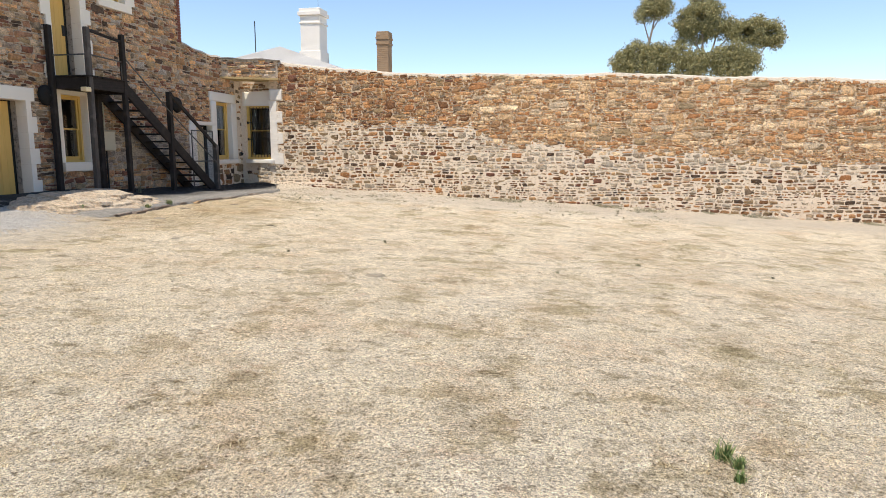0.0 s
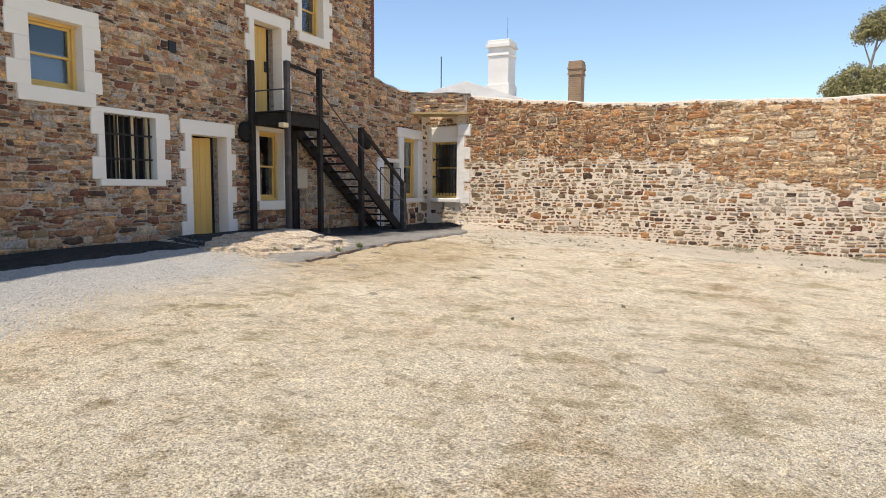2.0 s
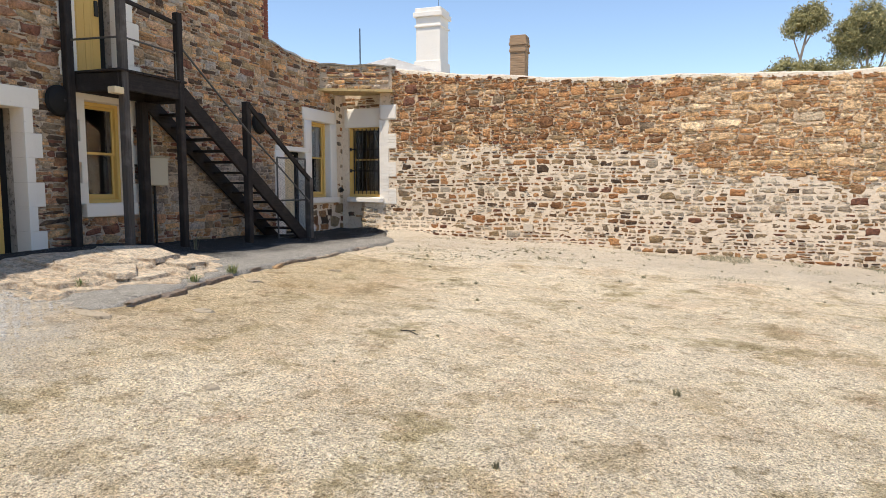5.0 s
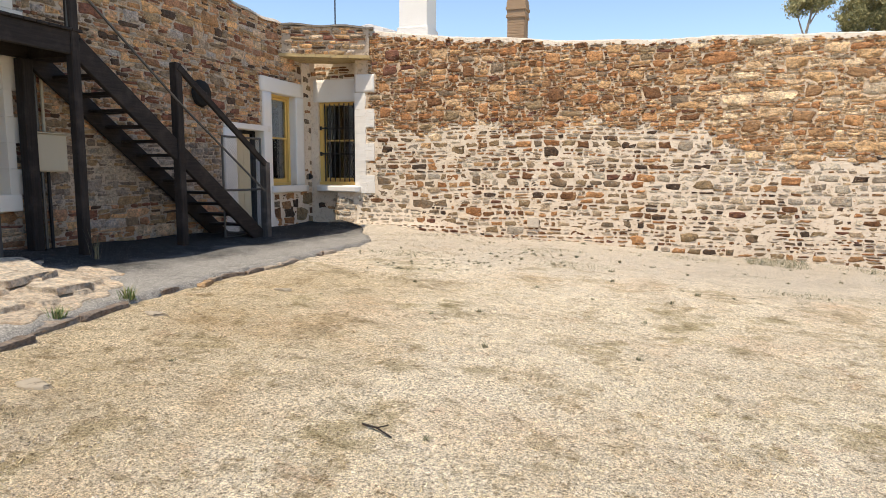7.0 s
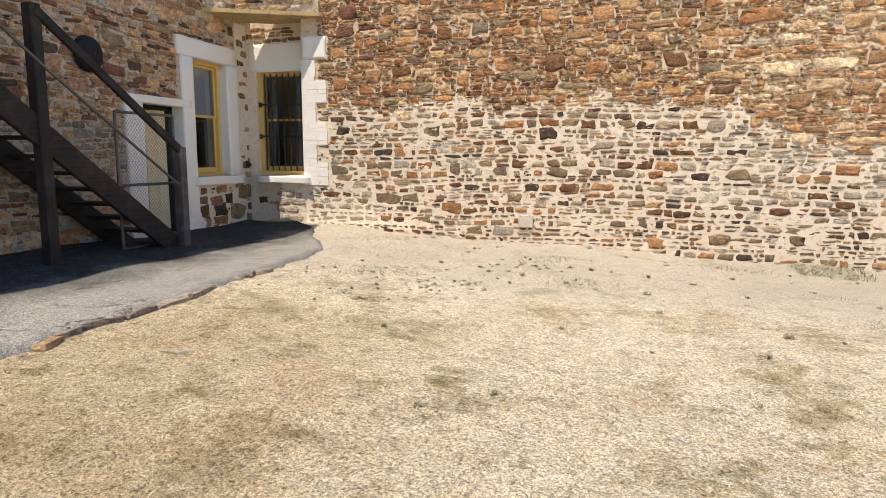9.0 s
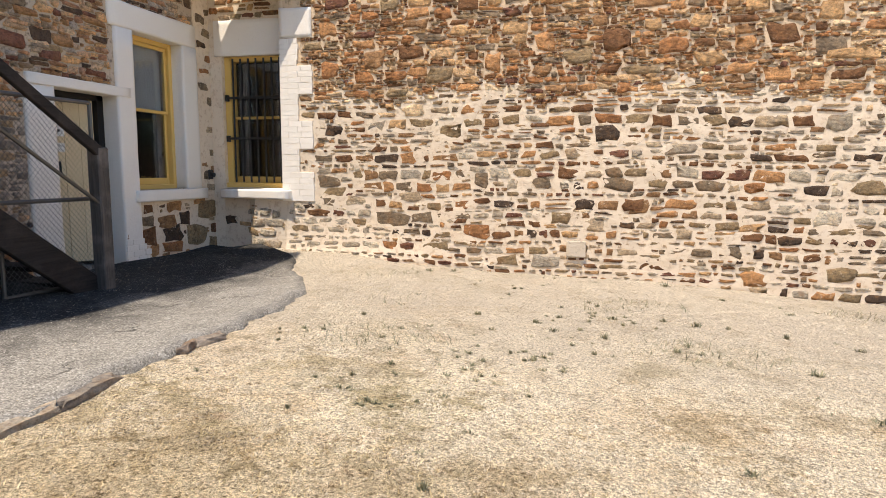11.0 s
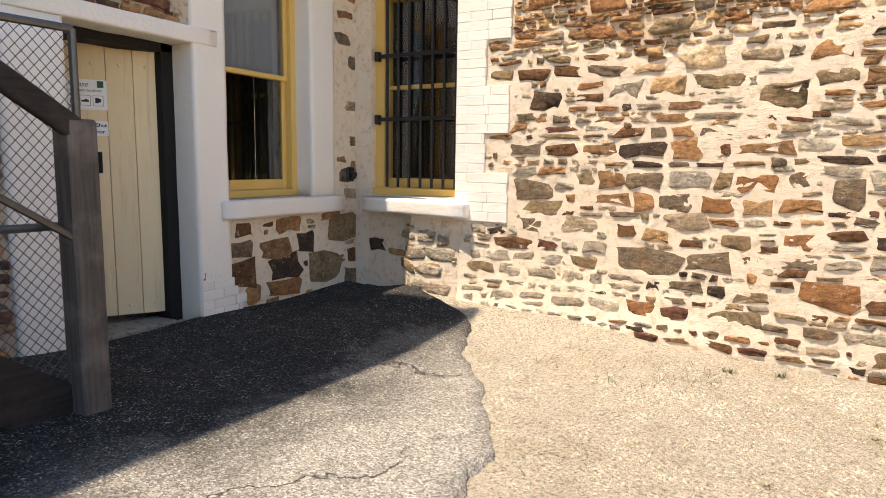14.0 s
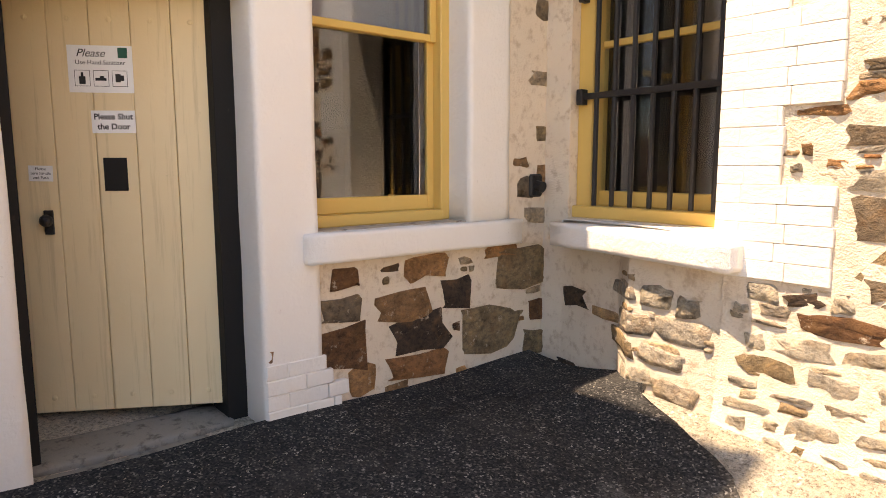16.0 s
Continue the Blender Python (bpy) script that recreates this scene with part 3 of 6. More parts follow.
gx, gy = axis_steps(-15.5, 16, 0.085, 900), axis_steps(-9, 24.2, 0.085, 900)
XX, YY = np.meshgrid(gx, gy, indexing="ij")
ZZ = ground_z(XX, YY) + np.random.default_rng(3).normal(0, 0.0032, XX.shape) * np.where(YY > 18, 0.55, 1.0)
nx, ny = XX.shape
idx = np.arange(nx * ny).reshape(nx, ny)
quads = np.stack([idx[:-1, :-1], idx[1:, :-1], idx[1:, 1:], idx[:-1, 1:]], -1).reshape(-1, 4)
me = bpy.data.meshes.new("ground")
me.from_pydata(np.stack([XX, YY, ZZ], -1).reshape(-1, 3).tolist(), [], quads.tolist())
me.materials.append(GROUND)
me.shade_smooth()
ground = tagged(new("ground", me), "dry trampled yard of straw-coloured grass and grit", "ground", kind="structure")

# ---- asphalt path along the building, with a broken edge ----
def path_edge(y):
    return -9.80 + 0.35 * sstep(15.2, 12.6, y) - 1.45 * sstep(19.6, 23.2, y) - 0.60 * sstep(22.35, 22.75, y) + 0.04 * np.sin(3.1 * y) + 0.025 * np.sin(7.7 * y + 1) + 0.018 * np.sin(17 * y) + 0.010 * np.sin(41 * y)


bm = bmesh.new()
ys = np.arange(12.0, 23.0, 0.06)
rows = []
for y in ys:
    e = float(path_edge(y))
    xs = np.linspace(FX + 0.005, e, 22)
    lift = 0.055 * float(sstep(12.0, 12.9, y))
    row = [bm.verts.new((x, y, gz(x, y) + lift + 0.01 * math.sin(3 * x + 2 * y) * (0.3 + lift))) for x in xs]
    row.append(bm.verts.new((e + 0.02 + 0.01 * math.sin(31 * y), y, gz(e, y) - 0.03)))
    rows.append(row)
for a, b in zip(rows, rows[1:]):
    for i in range(len(a) - 1):
        bm.faces.new([a[i], a[i + 1], b[i + 1], b[i]])
# dark asphalt strip put under the building's shadow to deepen the shade
rows = []
for y in np.arange(2.0, 12.0, 0.1):
    e = -11.55 + 0.06 * math.sin(2.3 * y) + 0.03 * math.sin(9 * y)
    row = [bm.verts.new((x, y, gz(x, y) + 0.02)) for x in np.linspace(FX + 0.005, e, 8)]
    row.append(bm.verts.new((e + 0.03, y, gz(e, y) - 0.03)))
    rows.append(row)
for a, b in zip(rows, rows[1:]):
    for i in range(len(a) - 1):
        bm.faces.new([a[i], a[i + 1], b[i + 1], b[i]])
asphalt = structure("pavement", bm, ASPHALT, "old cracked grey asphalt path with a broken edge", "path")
for f in asphalt.data.polygons:
    f.use_smooth = True

# ---- yard wall ----
def batter(u, v):
    """How far the rough foot of the wall stands out near the corner."""
    return 0.09 * np.exp(-np.maximum(np.asarray(v) - 0.25, 0) / 0.22) * sstep(-8.2, -10.4, u)


def far_place(u, v, d):
    return np.stack(np.broadcast_arrays(u, FY - d - batter(u, v), v), -1)


X_END = 15.6
bm = bmesh.new()
us = np.concatenate([np.arange(-11.40, -10, 0.2), np.arange(-10, X_END + 0.1, 0.4)])
prev = None
for u in us:
    zt, zb = float(wall_top(u)), gz(u, FY) - 0.35
    ring = [bm.verts.new(c) for c in ((u, FY, zb), (u, FY, zt - 0.10), (u, FY + 0.09, zt), (u, FY + 0.40, zt), (u, FY + 0.48, zt - 0.1), (u, FY + 0.48, zb))]
    if prev:
        for k in range(6):
            bm.faces.new([prev[k], ring[k], ring[(k + 1) % 6], prev[(k + 1) % 6]])
    else:
        bm.faces.new(ring)
    prev = ring
bm.faces.new(list(reversed(prev)))
wall_far = structure("wall_north", bm, MORTAR_LOW, "long sunlit rubble stone yard wall in cream mortar", "wall")


def zone_split(u):
    u = np.asarray(u)
    ragged = 0.09 * np.sin(2.7 * u) + 0.07 * np.sin(6.1 * u + 2) + 0.05 * np.sin(13 * u)
    return 2.44 - 0.62 * sstep(-5.2, -2.6, u) - 0.06 * np.maximum(0.0, u + 3.3) + ragged


def rough_field(nu, nv, seed, scales, amps):
    """Smoothed random relief on a grid, as a sum of several grain sizes."""
    r = np.random.default_rng(seed)
    out = np.zeros((nu, nv))
    for sc, amp in zip(scales, amps):
        a, b = max(3, int(nu / sc) + 2), max(3, int(nv / sc) + 2)
        g = r.normal(0, 1, (a, b))
        x, y = np.linspace(0, a - 1.001, nu), np.linspace(0, b - 1.001, nv)
        i, j = x.astype(int), y.astype(int)
        fx, fy = sstep(0, 1, x - i)[:, None], sstep(0, 1, y - j)[None]
        out += amp * ((g[i][:, j] * (1 - fx) + g[i + 1][:, j] * fx) * (1 - fy) + (g[i][:, j + 1] * (1 - fx) + g[i + 1][:, j + 1] * fx) * fy)
    return out


# uneven hand-laid pointing of the lower courses, lapping over the edges of the stones
for ua, ub, st, seed in ((-11.36, -3.98, 0.026, 71), (-4.0, X_END, 0.06, 72)):
    us2 = np.arange(ua, ub + st, st)
    fr = np.linspace(0, 1, int(3.0 / st))
    lo = ground_z(us2, np.full(len(us2), FY)) - 0.25
    hi = zone_split(us2) + 0.03 * np.sin(19 * us2)
    if ua < -10:
        hi = np.maximum(hi, np.where(us2 < -11.0, 1.0, hi))
    VV = lo[:, None] + (hi - lo)[:, None] * fr[None]
    UU = np.repeat(us2[:, None], len(fr), 1)
    D = 0.0062 + rough_field(len(us2), len(fr), seed, (12, 4.5, 1.6), (0.0028, 0.0028, 0.0014))
    D = np.clip(D, 0.001, 0.03)
    D[:, -1] = 0.001
    co = far_place(UU, VV, D)
    ids = np.arange(UU.size).reshape(UU.shape)
    me = bpy.data.meshes.new("pointing")
    me.from_pydata(co.reshape(-1, 3).tolist(), [], np.stack([ids[:-1, :-1], ids[1:, :-1], ids[1:, 1:], ids[:-1, 1:]], -1).reshape(-1, 4).tolist())
    me.materials.append(MORTAR_LOW)
    me.shade_smooth()
    new("pointing", me).parent = wall_far


# thin tan bedding behind the close-set upper stonework
bm = bmesh.new()
prev = None
for u in np.arange(-11.35, X_END, 0.05):
    lo = float(zone_split(u)) + 0.05 + 0.09 * noise.noise(Vector((u * 3.0, 0.0, 1.0))) + 0.10 * noise.noise(Vector((u * 9.0, 0.0, 2.0)))
    c = [bm.verts.new((u, FY - 0.005, lo)), bm.verts.new((u, FY - 0.005, float(wall_top(u)) - 0.13 + 0.02 * math.sin(11 * u)))]
    if prev:
        bm.faces.new([prev[0], c[0], c[1], prev[1]])
    prev = c
part("bedding", bm, MORTAR_HIGH, wall_far, "tan mortar bedding of the upper courses")


bm = bmesh.new()
prev = None
for u in np.arange(-11.1, X_END, 0.12):
    zt = float(wall_top(u)) + float(rng.normal(0, 0.006))
    d = float(rng.normal(0, 0.010))
    ring = [bm.verts.new(p) for p in ((u, FY - 0.012, zt - 0.115 + 2 * d), (u, FY + 0.02, zt - 0.02 + d), (u, FY + 0.14, zt + 0.02), (u, FY + 0.36, zt + 0.025), (u, FY + 0.5, zt - 0.08))]
    if prev:
        for k in range(4):
            bm.faces.new([prev[k], ring[k], ring[k + 1], prev[k + 1]])
    prev = ring
part("coping", bm, COPING, wall_far, "pale rounded lime coping")

QUOIN_X = -10.90


TEETH = ((1.0, 1.40, 1), (1.40, 1.72, 0), (1.72, 2.10, 1), (2.10, 2.46, 0), (2.46, 2.84, 1), (2.84, 3.20, 0), (3.20, 3.60, 1))


def quoin_edge(z):
    """Where the limewashed quoin ends at a height: long and short blocks in turn."""
    for a, b, far in TEETH:
        if a <= z < b:
            return QUOIN_X - 0.03 if far else QUOIN_X - 0.245
    return -11.33


def beside_quoin(u, v, w, h):
    return all(u - w / 2 > quoin_edge(v + k * h) + 0.006 for k in (-0.5, 0.0, 0.5))


def keep_low(u, v, w, h):
    if v + h / 2 > zone_split(u) + 0.05 or v - h / 2 < gz(u, FY) - 0.03:
        return False
    return u - w / 2 > -11.33 and beside_quoin(u, v, w, h)


def keep_high(u, v, w, h):
    if v - h / 2 < zone_split(u) - 0.03 or v + h / 2 > wall_top(u) - 0.075 + 0.03 * math.sin(23 * u) + 0.02 * math.sin(7.3 * u):
        return False
    return u - w / 2 > -11.1 and beside_quoin(u, v, w, h)


BIG = [(-9.81, 0.77, 0.46, 0.21), (-6.87, 1.28, 0.36, 0.16), (-6.62, 0.99, 0.24, 0.18), (-8.59, 1.32, 0.19, 0.20), (-10.65, 1.12, 0.36, 0.14), (-9.0, 1.95, 0.30, 0.2), (-9.2, 0.42, 0.36, 0.15)]
low = courses(-11.4, X_END, -1.2, 2.8, (0.07, 0.17), (0.08, 0.29), 0.030, keep_low, 11, 0.14, BIG + jumpers(110, (-10.9, X_END, 0.1, 2.3), (0.20, 0.38), (0.12, 0.20), 43))
low = low[~((np.abs(low[:, 0] + 7.36) < 0.13 + low[:, 2] / 2) & (np.abs(low[:, 1] - 0.46) < 0.11 + low[:, 3] / 2))]


def clear_of(u, v, w, h):
    return keep_low(u, v, w, h) and not ((np.abs(low[:, 0] - u) < (low[:, 2] + w) / 2 - 0.004) & (np.abs(low[:, 1] - v) < (low[:, 3] + h) / 2 - 0.004)).any()


for lo_h, hi_h, lo_w, hi_w, sd in ((0.09, 0.13, 0.10, 0.24, 57), (0.06, 0.09, 0.07, 0.18, 58)):
    low = np.concatenate([low, courses(-11.4, X_END, -1.2, 2.8, (lo_h, hi_h), (lo_w, hi_w), 0.018, clear_of, sd, 0.0)])
spall = courses(-11.4, 7.0, -0.6, 2.7, (0.032, 0.07), (0.05, 0.15), 0.010, clear_of, 19, 0.0)
high = courses(-11.4, X_END, 0.6, 4.6, (0.045, 0.15), (0.07, 0.34), 0.013, keep_high, 12, 0.34,
               jumpers(45, (-10.8, -4.6, 2.5, 4.0), (0.20, 0.38), (0.13, 0.26), 44) + jumpers(190, (-4.6, X_END, 1.5, 3.7), (0.26, 0.62), (0.11, 0.24), 45))
high_all = high


def high_gap(u, v, w, h):
    return keep_high(u, v, w, h) and not ((np.abs(high_all[:, 0] - u) < (high_all[:, 2] + w) / 2 - 0.012) & (np.abs(high_all[:, 1] - v) < (high_all[:, 3] + h) / 2 - 0.012)).any()


for lo_h, hi_h, lo_w, hi_w, sd in ((0.06, 0.09, 0.08, 0.16, 47), (0.035, 0.06, 0.05, 0.11, 48), (0.022, 0.035, 0.035, 0.09, 49), (0.022, 0.04, 0.035, 0.07, 50)):
    more = courses(-11.4, X_END, 0.6, 4.6, (lo_h, hi_h), (lo_w, hi_w), 0.006, high_gap, sd, 0.0)
    high_all = np.concatenate([high_all, more[np.random.default_rng(sd).random(len(more)) < 0.8]])
high = high_all
spall = spall[np.random.default_rng(20).random(len(spall)) < 0.72]
joined_stones("spalls", spall, far_place, STONE_SPALL, wall_far, 29, (0.007, 0.012), True, "small pale stone chips in the mortar")
r = np.random.default_rng(40)
rusty = high[:, 0] + r.normal(0, 0.8, len(high)) < -4.6
joined_stones("stonework", high[rusty], far_place, STONE_YARD_DARK, wall_far, 22, (0.012, 0.026), True, "close-set rusty brown stones")
joined_stones("stonework", high[~rusty], far_place, STONE_YARD_HIGH, wall_far, 42, (0.012, 0.028), True, "close-set tan and orange slabs")
# limed and bleached stones at the foot of the corner and in the middle of the far stretch
limed = (low[:, 0] < -9.9) & (low[:, 1] < 0.98) & (r.random(len(low)) < 0.8)
limed |= (low[:, 0] > -5.2) & (low[:, 1] > 0.85) & (r.random(len(low)) < 0.6)
limed |= r.random(len(low)) < 0.16
warm = (low[:, 1] + r.normal(0, 0.16, len(low)) > zone_split(low[:, 0]) - 0.16)
near = np.flatnonzero((low[:, 0] < -6.4) & (low[:, 1] < 1.95))
near = near[np.argsort(low[near, 0])][:296]
single = np.zeros(len(low), bool)
single[near] = True
FAR_BASIS = Matrix(((1, 0, 0, 0), (0, 0, -1, 0), (0, 1, 0, 0), (0, 0, 0, 1)))
joined_stones("stonework", low[~single & ~limed & ~warm], far_place, STONE_YARD_LOW, wall_far, 21, (0.009, 0.018), True, "rubble stones set apart in cream mortar")
joined_stones("stonework", low[~single & limed & ~warm], far_place, STONE_LIMED, wall_far, 46, (0.009, 0.018), True, "bleached rubble stones in cream mortar")
joined_stones("stonework", low[~single & warm], far_place, STONE_YARD_HIGH, wall_far, 59, (0.009, 0.018), True, "tan stones where the two kinds of masonry meet")


def on_wall(u, v):
    return (u, FY - float(batter(u, v)), v)


SINGLES = [(low[single & ~limed], FAR_BASIS, on_wall, STONE_YARD_LOW, wall_far, 31, (0.010, 0.019)),
           (low[single & limed], FAR_BASIS, on_wall, STONE_LIMED, wall_far, 33, (0.010, 0.019))]

# ---- recessed corner with the barred window ----
RY = 23.10
bm = bmesh.new()
W4 = (-12.51, -11.40, 1.17, 3.06)
cells(bm, [-13.2, W4[0], W4[1], -11.38], [-0.1, 1.03, W4[2], W4[3], 4.0],
      lambda u, v: not (W4[0] < u < W4[1] and W4[2] < v < W4[3]), lambda u, v, d: (u, RY + d, v), 0.0, 0.35)
recess = structure("wall_recess", bm, MORTAR_LOW, "recessed corner wall of patched limewashed stone", "wall")
# splayed footing under the sill
bm = bmesh.new()
foot = [(-12.72, 23.14), (-12.05, 22.99), (-11.88, 22.83), (-11.36, 22.80), (-11.36, 23.2), (-12.72, 23.2)]
for z in (-0.1, 1.03):
    bm.faces.new([bm.verts.new((x, y, z)) for x, y in foot])
bm.verts.ensure_lookup_table()
for i in range(6):
    j = (i + 1) % 6
    bm.faces.new([bm.verts[i], bm.verts[j], bm.verts[6 + j], bm.verts[6 + i]])
footing = part("footing", bm, MORTAR_LOW, recess, "lower splayed stone footing")


def foot_place(u, v, d):
    """Along the footing's bent face: u is the way along x from the corner."""
    x = -12.72 + u
    y = np.interp(x, (-12.72, -12.05, -11.88, -11.36), (23.14, 22.99, 22.83, 22.80))
    return np.stack(np.broadcast_arrays(x, y - d, v), -1)


fs = courses(0.0, 1.38, 0.12, 1.0, (0.09, 0.17), (0.12, 0.32), 0.026, lambda u, v, w, h: 0.02 < u - w / 2 and u + w / 2 < 1.36 and v + h / 2 < 0.99, 13, 0.15)
fs = fs[np.random.default_rng(22).random(len(fs)) < np.where(fs[:, 0] < 0.75, 0.35, 0.95)]
joined_stones("stonework", fs[fs[:, 0] < 0.75], foot_place, STONE_YARD_LOW, recess, 23, (0.004, 0.014), True)
joined_stones("stonework", fs[fs[:, 0] >= 0.75], foot_place, STONE_LIMED, recess, 34, (0.006, 0.014), True)
fp = courses(0.0, 1.38, 0.15, 1.0, (0.03, 0.06), (0.05, 0.14), 0.012, lambda u, v, w, h: 0.02 < u - w / 2 and u + w / 2 < 1.36 and v + h / 2 < 0.99, 18)
fp = fp[np.random.default_rng(21).random(len(fp)) < np.where(fp[:, 0] < 0.75, 0.0, 0.15)]
joined_stones("spalls", fp, foot_place, STONE_SPALL, recess, 30, (0.003, 0.012), True)
hd = courses(-12.7, -11.4, 3.56, 3.86, (0.07, 0.11), (0.1, 0.3), 0.02, lambda u, v, w, h: u - w / 2 > -12.68 and u + w / 2 < -11.4 and v + h / 2 < 3.86, 14)
joined_stones("stonework", hd, lambda u, v, d: np.stack(np.broadcast_arrays(u, RY - d, v), -1), STONE_YARD_DARK, recess, 24, flip=True)
# limewashed head and jamb blocks
part("head", rough_box((-12.62, RY - 0.014, 3.06), (-11.40, RY + 0.02, 3.56), 0.003), WHITE, recess, "limewashed window head")
part("head", rough_box((-11.41, FY - 0.03, 3.205), (-10.93, FY + 0.35, 3.6), 0.004), WHITE, recess, "limewashed quoin head")
part("backing", box((-11.405, FY - 0.0225, 1.0), (QUOIN_X - 0.26, FY + 0.3, 3.2)), WHITE, recess)
for a, b, far in TEETH[:-1]:
    n = round((b - a) / 0.074)
    for k in range(n):
        z0, z1 = a + (b - a) * k / n, a + (b - a) * (k + 1) / n
        end = quoin_edge(a + 0.01) + float(rng.normal(0, 0.006))
        mid = -11.41 + (0.12, 0.26)[k % 2] + float(rng.normal(0, 0.01))
        cuts = [-11.41, mid] + ([mid + 0.19] if end - mid > 0.28 else []) + [end]
        for x0, x1 in zip(cuts, cuts[1:]):
            d = float(rng.uniform(0.0, 0.004))
            part("brick", box((x0 + 0.001, FY - 0.0245 - 0.5 * d, z0 + 0.001), (x1 - 0.001, FY + 0.3, z1 - 0.001), 0.0025, Matrix.Translation((0, 0, float(rng.normal(0, 0.0008))))), WHITE, recess)
bm = rough_box((-12.45, FY - 0.14, 1.035), (-11.27, RY + 0.02, 1.165), 0.004, 5)
for v in bm.verts:
    if v.co.y < FY + 0.1:
        v.co.y += 0.20 * (-11.27 - v.co.x) / 1.18
        v.co.z -= 0.012
part("sill", bm, WHITE, recess, "limewashed stone sill")

# diagonal lintel slab and the masonry it carries
A, B = Vector((FX, 21.95, 0)), Vector((-11.08, 22.74, 0))
ddir = (B - A).normalized()
dn = Vector((ddir.y, -ddir.x, 0))


def diag(u, v, d):
    return np.stack(np.broadcast_arrays(A.x + ddir.x * u + dn.x * d, A.y + ddir.y * u + dn.y * d, v), -1)


L = (B - A).length
bm = bmesh.new()
cells(bm, [-0.12, L + 0.08], [3.905, 3.97], lambda u, v: True, lambda u, v, d: tuple(diag(u, v, d)), 0.10, -0.75)
slab = structure("lintel_slab", bm, SLAB_OCHRE, "thin ochre-stained slab bridging the corner", "lintel")
bm = bmesh.new()
cells(bm, [-0.1, L * 0.5, L + 0.05], [3.975, 4.56], lambda u, v: True, lambda u, v, d: tuple(diag(u, v, d)), 0.0, -0.45)
diag_wall = structure("wall_corner", bm, MORTAR_HOUSE, "dark weathered rubble parapet across the corner", "wall")
ds = courses(0, L, 3.98, 4.58, (0.06, 0.14), (0.12, 0.36), 0.014, lambda u, v, w, h: u + w / 2 < L and u - w / 2 > 0.0 and v + h / 2 < 4.56, 15)
joined_stones("stonework", ds, diag, STONE_HOUSE, diag_wall, 25, (0.012, 0.04), True)
bm = bmesh.new()
cells(bm, np.linspace(-0.2, L + 0.15, 12), [4.56, 4.60], lambda u, v: True, lambda u, v, d: tuple(np.array(diag(u, v + 0.02 * math.sin(6 * u), d))), 0.04, -0.5)
part("coping", bm, CONCRETE, diag_wall, "pale lime coping")

# ---- two-storey building ----
Y0, Y1, YE = -4.0, 19.75, 23.25
EAVE = 7.35
OPEN = {  # y0, y1, z0, z1
    "uw1": (9.72, 10.62, 3.08, 4.20), "bw": (10.95, 12.03, 1.62, 2.79), "dA": (12.87, 13.83, 0.44, 2.56),
    "w2": (14.83, 15.66, 1.17, 2.80), "dup": (14.74, 15.66, 3.22, 5.26), "uw2": (16.42, 17.30, 5.33, 6.66),
    "dl": (20.28, 21.21, 0.20, 2.30), "w3": (21.49, 22.46, 1.17, 3.12), "lw0": (7.6, 8.75, 1.62, 2.79)}


def house_top(y):
    return EAVE if y < Y1 else 4.60 + 0.14 * max(0.0, 1 - (y - Y1) / 1.2)


def house_solid(y, z):
    return z < house_top(y) and not any(a < y < b and c < z < d for a, b, c, d in OPEN.values())


ycut = sorted({Y0, Y1, YE, 20.2, 20.6, 21.0, 21.5, 22.0, *(v for o in OPEN.values() for v in o[:2])})
zcut = sorted({-0.3, EAVE, 4.6, 4.64, 4.68, 4.72, *(v for o in OPEN.values() for v in o[2:])})
bm = bmesh.new()
cells(bm, ycut, zcut, house_solid, lambda u, v, d: (FX + d, u, v), -0.012, -0.45)
house = structure("wall_west", bm, MORTAR_HOUSE, "two-storey building front of brown rubble stone, in shade", "wall")
SURR = {  # cream surrounds: y0, y1, z0, z1
    "uw1": (9.38, 10.93, 2.84, 4.46), "bw": (10.72, 12.33, 1.50, 2.89), "dA": (12.60, 14.07, 0.38, 2.85),
    "w2": (14.62, 15.88, 0.96, 2.95), "dup": (14.48, 15.97, 3.2, 5.52), "uw2": (16.18, 17.66, 5.12, 6.92),
    "dl": (19.92, 21.20, 0.16, 2.42), "w3": (21.12, 22.74, 1.02, 3.42), "lw0": (7.37, 9.02, 1.50, 2.89)}


def keep_house(u, v, w, h):
    if v + h / 2 > house_top(u) - 0.02 or v - h / 2 < gz(FX, u) - 0.05 or u + w / 2 > YE - 0.05:
        return False
    if Y1 - 0.14 < u + w / 2 and u - w / 2 < Y1 + 0.02 and v > 4.72:
        return False
    return not any(u + w / 2 > a + k and u - w / 2 < b - k and v + h / 2 > c and v - h / 2 < d - 0.02 for a, b, c, d, k in ((*q, 0.0 if n in ("dl", "w3") else 0.11) for n, q in SURR.items()))


def fac_place(u, v, d):
    return np.stack(np.broadcast_arrays(FX - 0.010 + d, u, v), -1)


def pale(s):
    return (s[:, 0] > 15.9) & (s[:, 0] < 20.0) & (s[:, 1] < 1.95) & (s[:, 1] > 0.95)


hs = courses(5.0, YE, 0.1, EAVE, (0.05, 0.17), (0.09, 0.46), 0.008, keep_house, 16, 0.40, jumpers(90, (8.0, 22.0, 0.4, 7.0), (0.28, 0.52), (0.14, 0.24), 17))


def house_gap(u, v, w, h):
    return keep_house(u, v, w, h) and not ((np.abs(hs[:, 0] - u) < (hs[:, 2] + w) / 2 - 0.008) & (np.abs(hs[:, 1] - v) < (hs[:, 3] + h) / 2 - 0.008)).any()


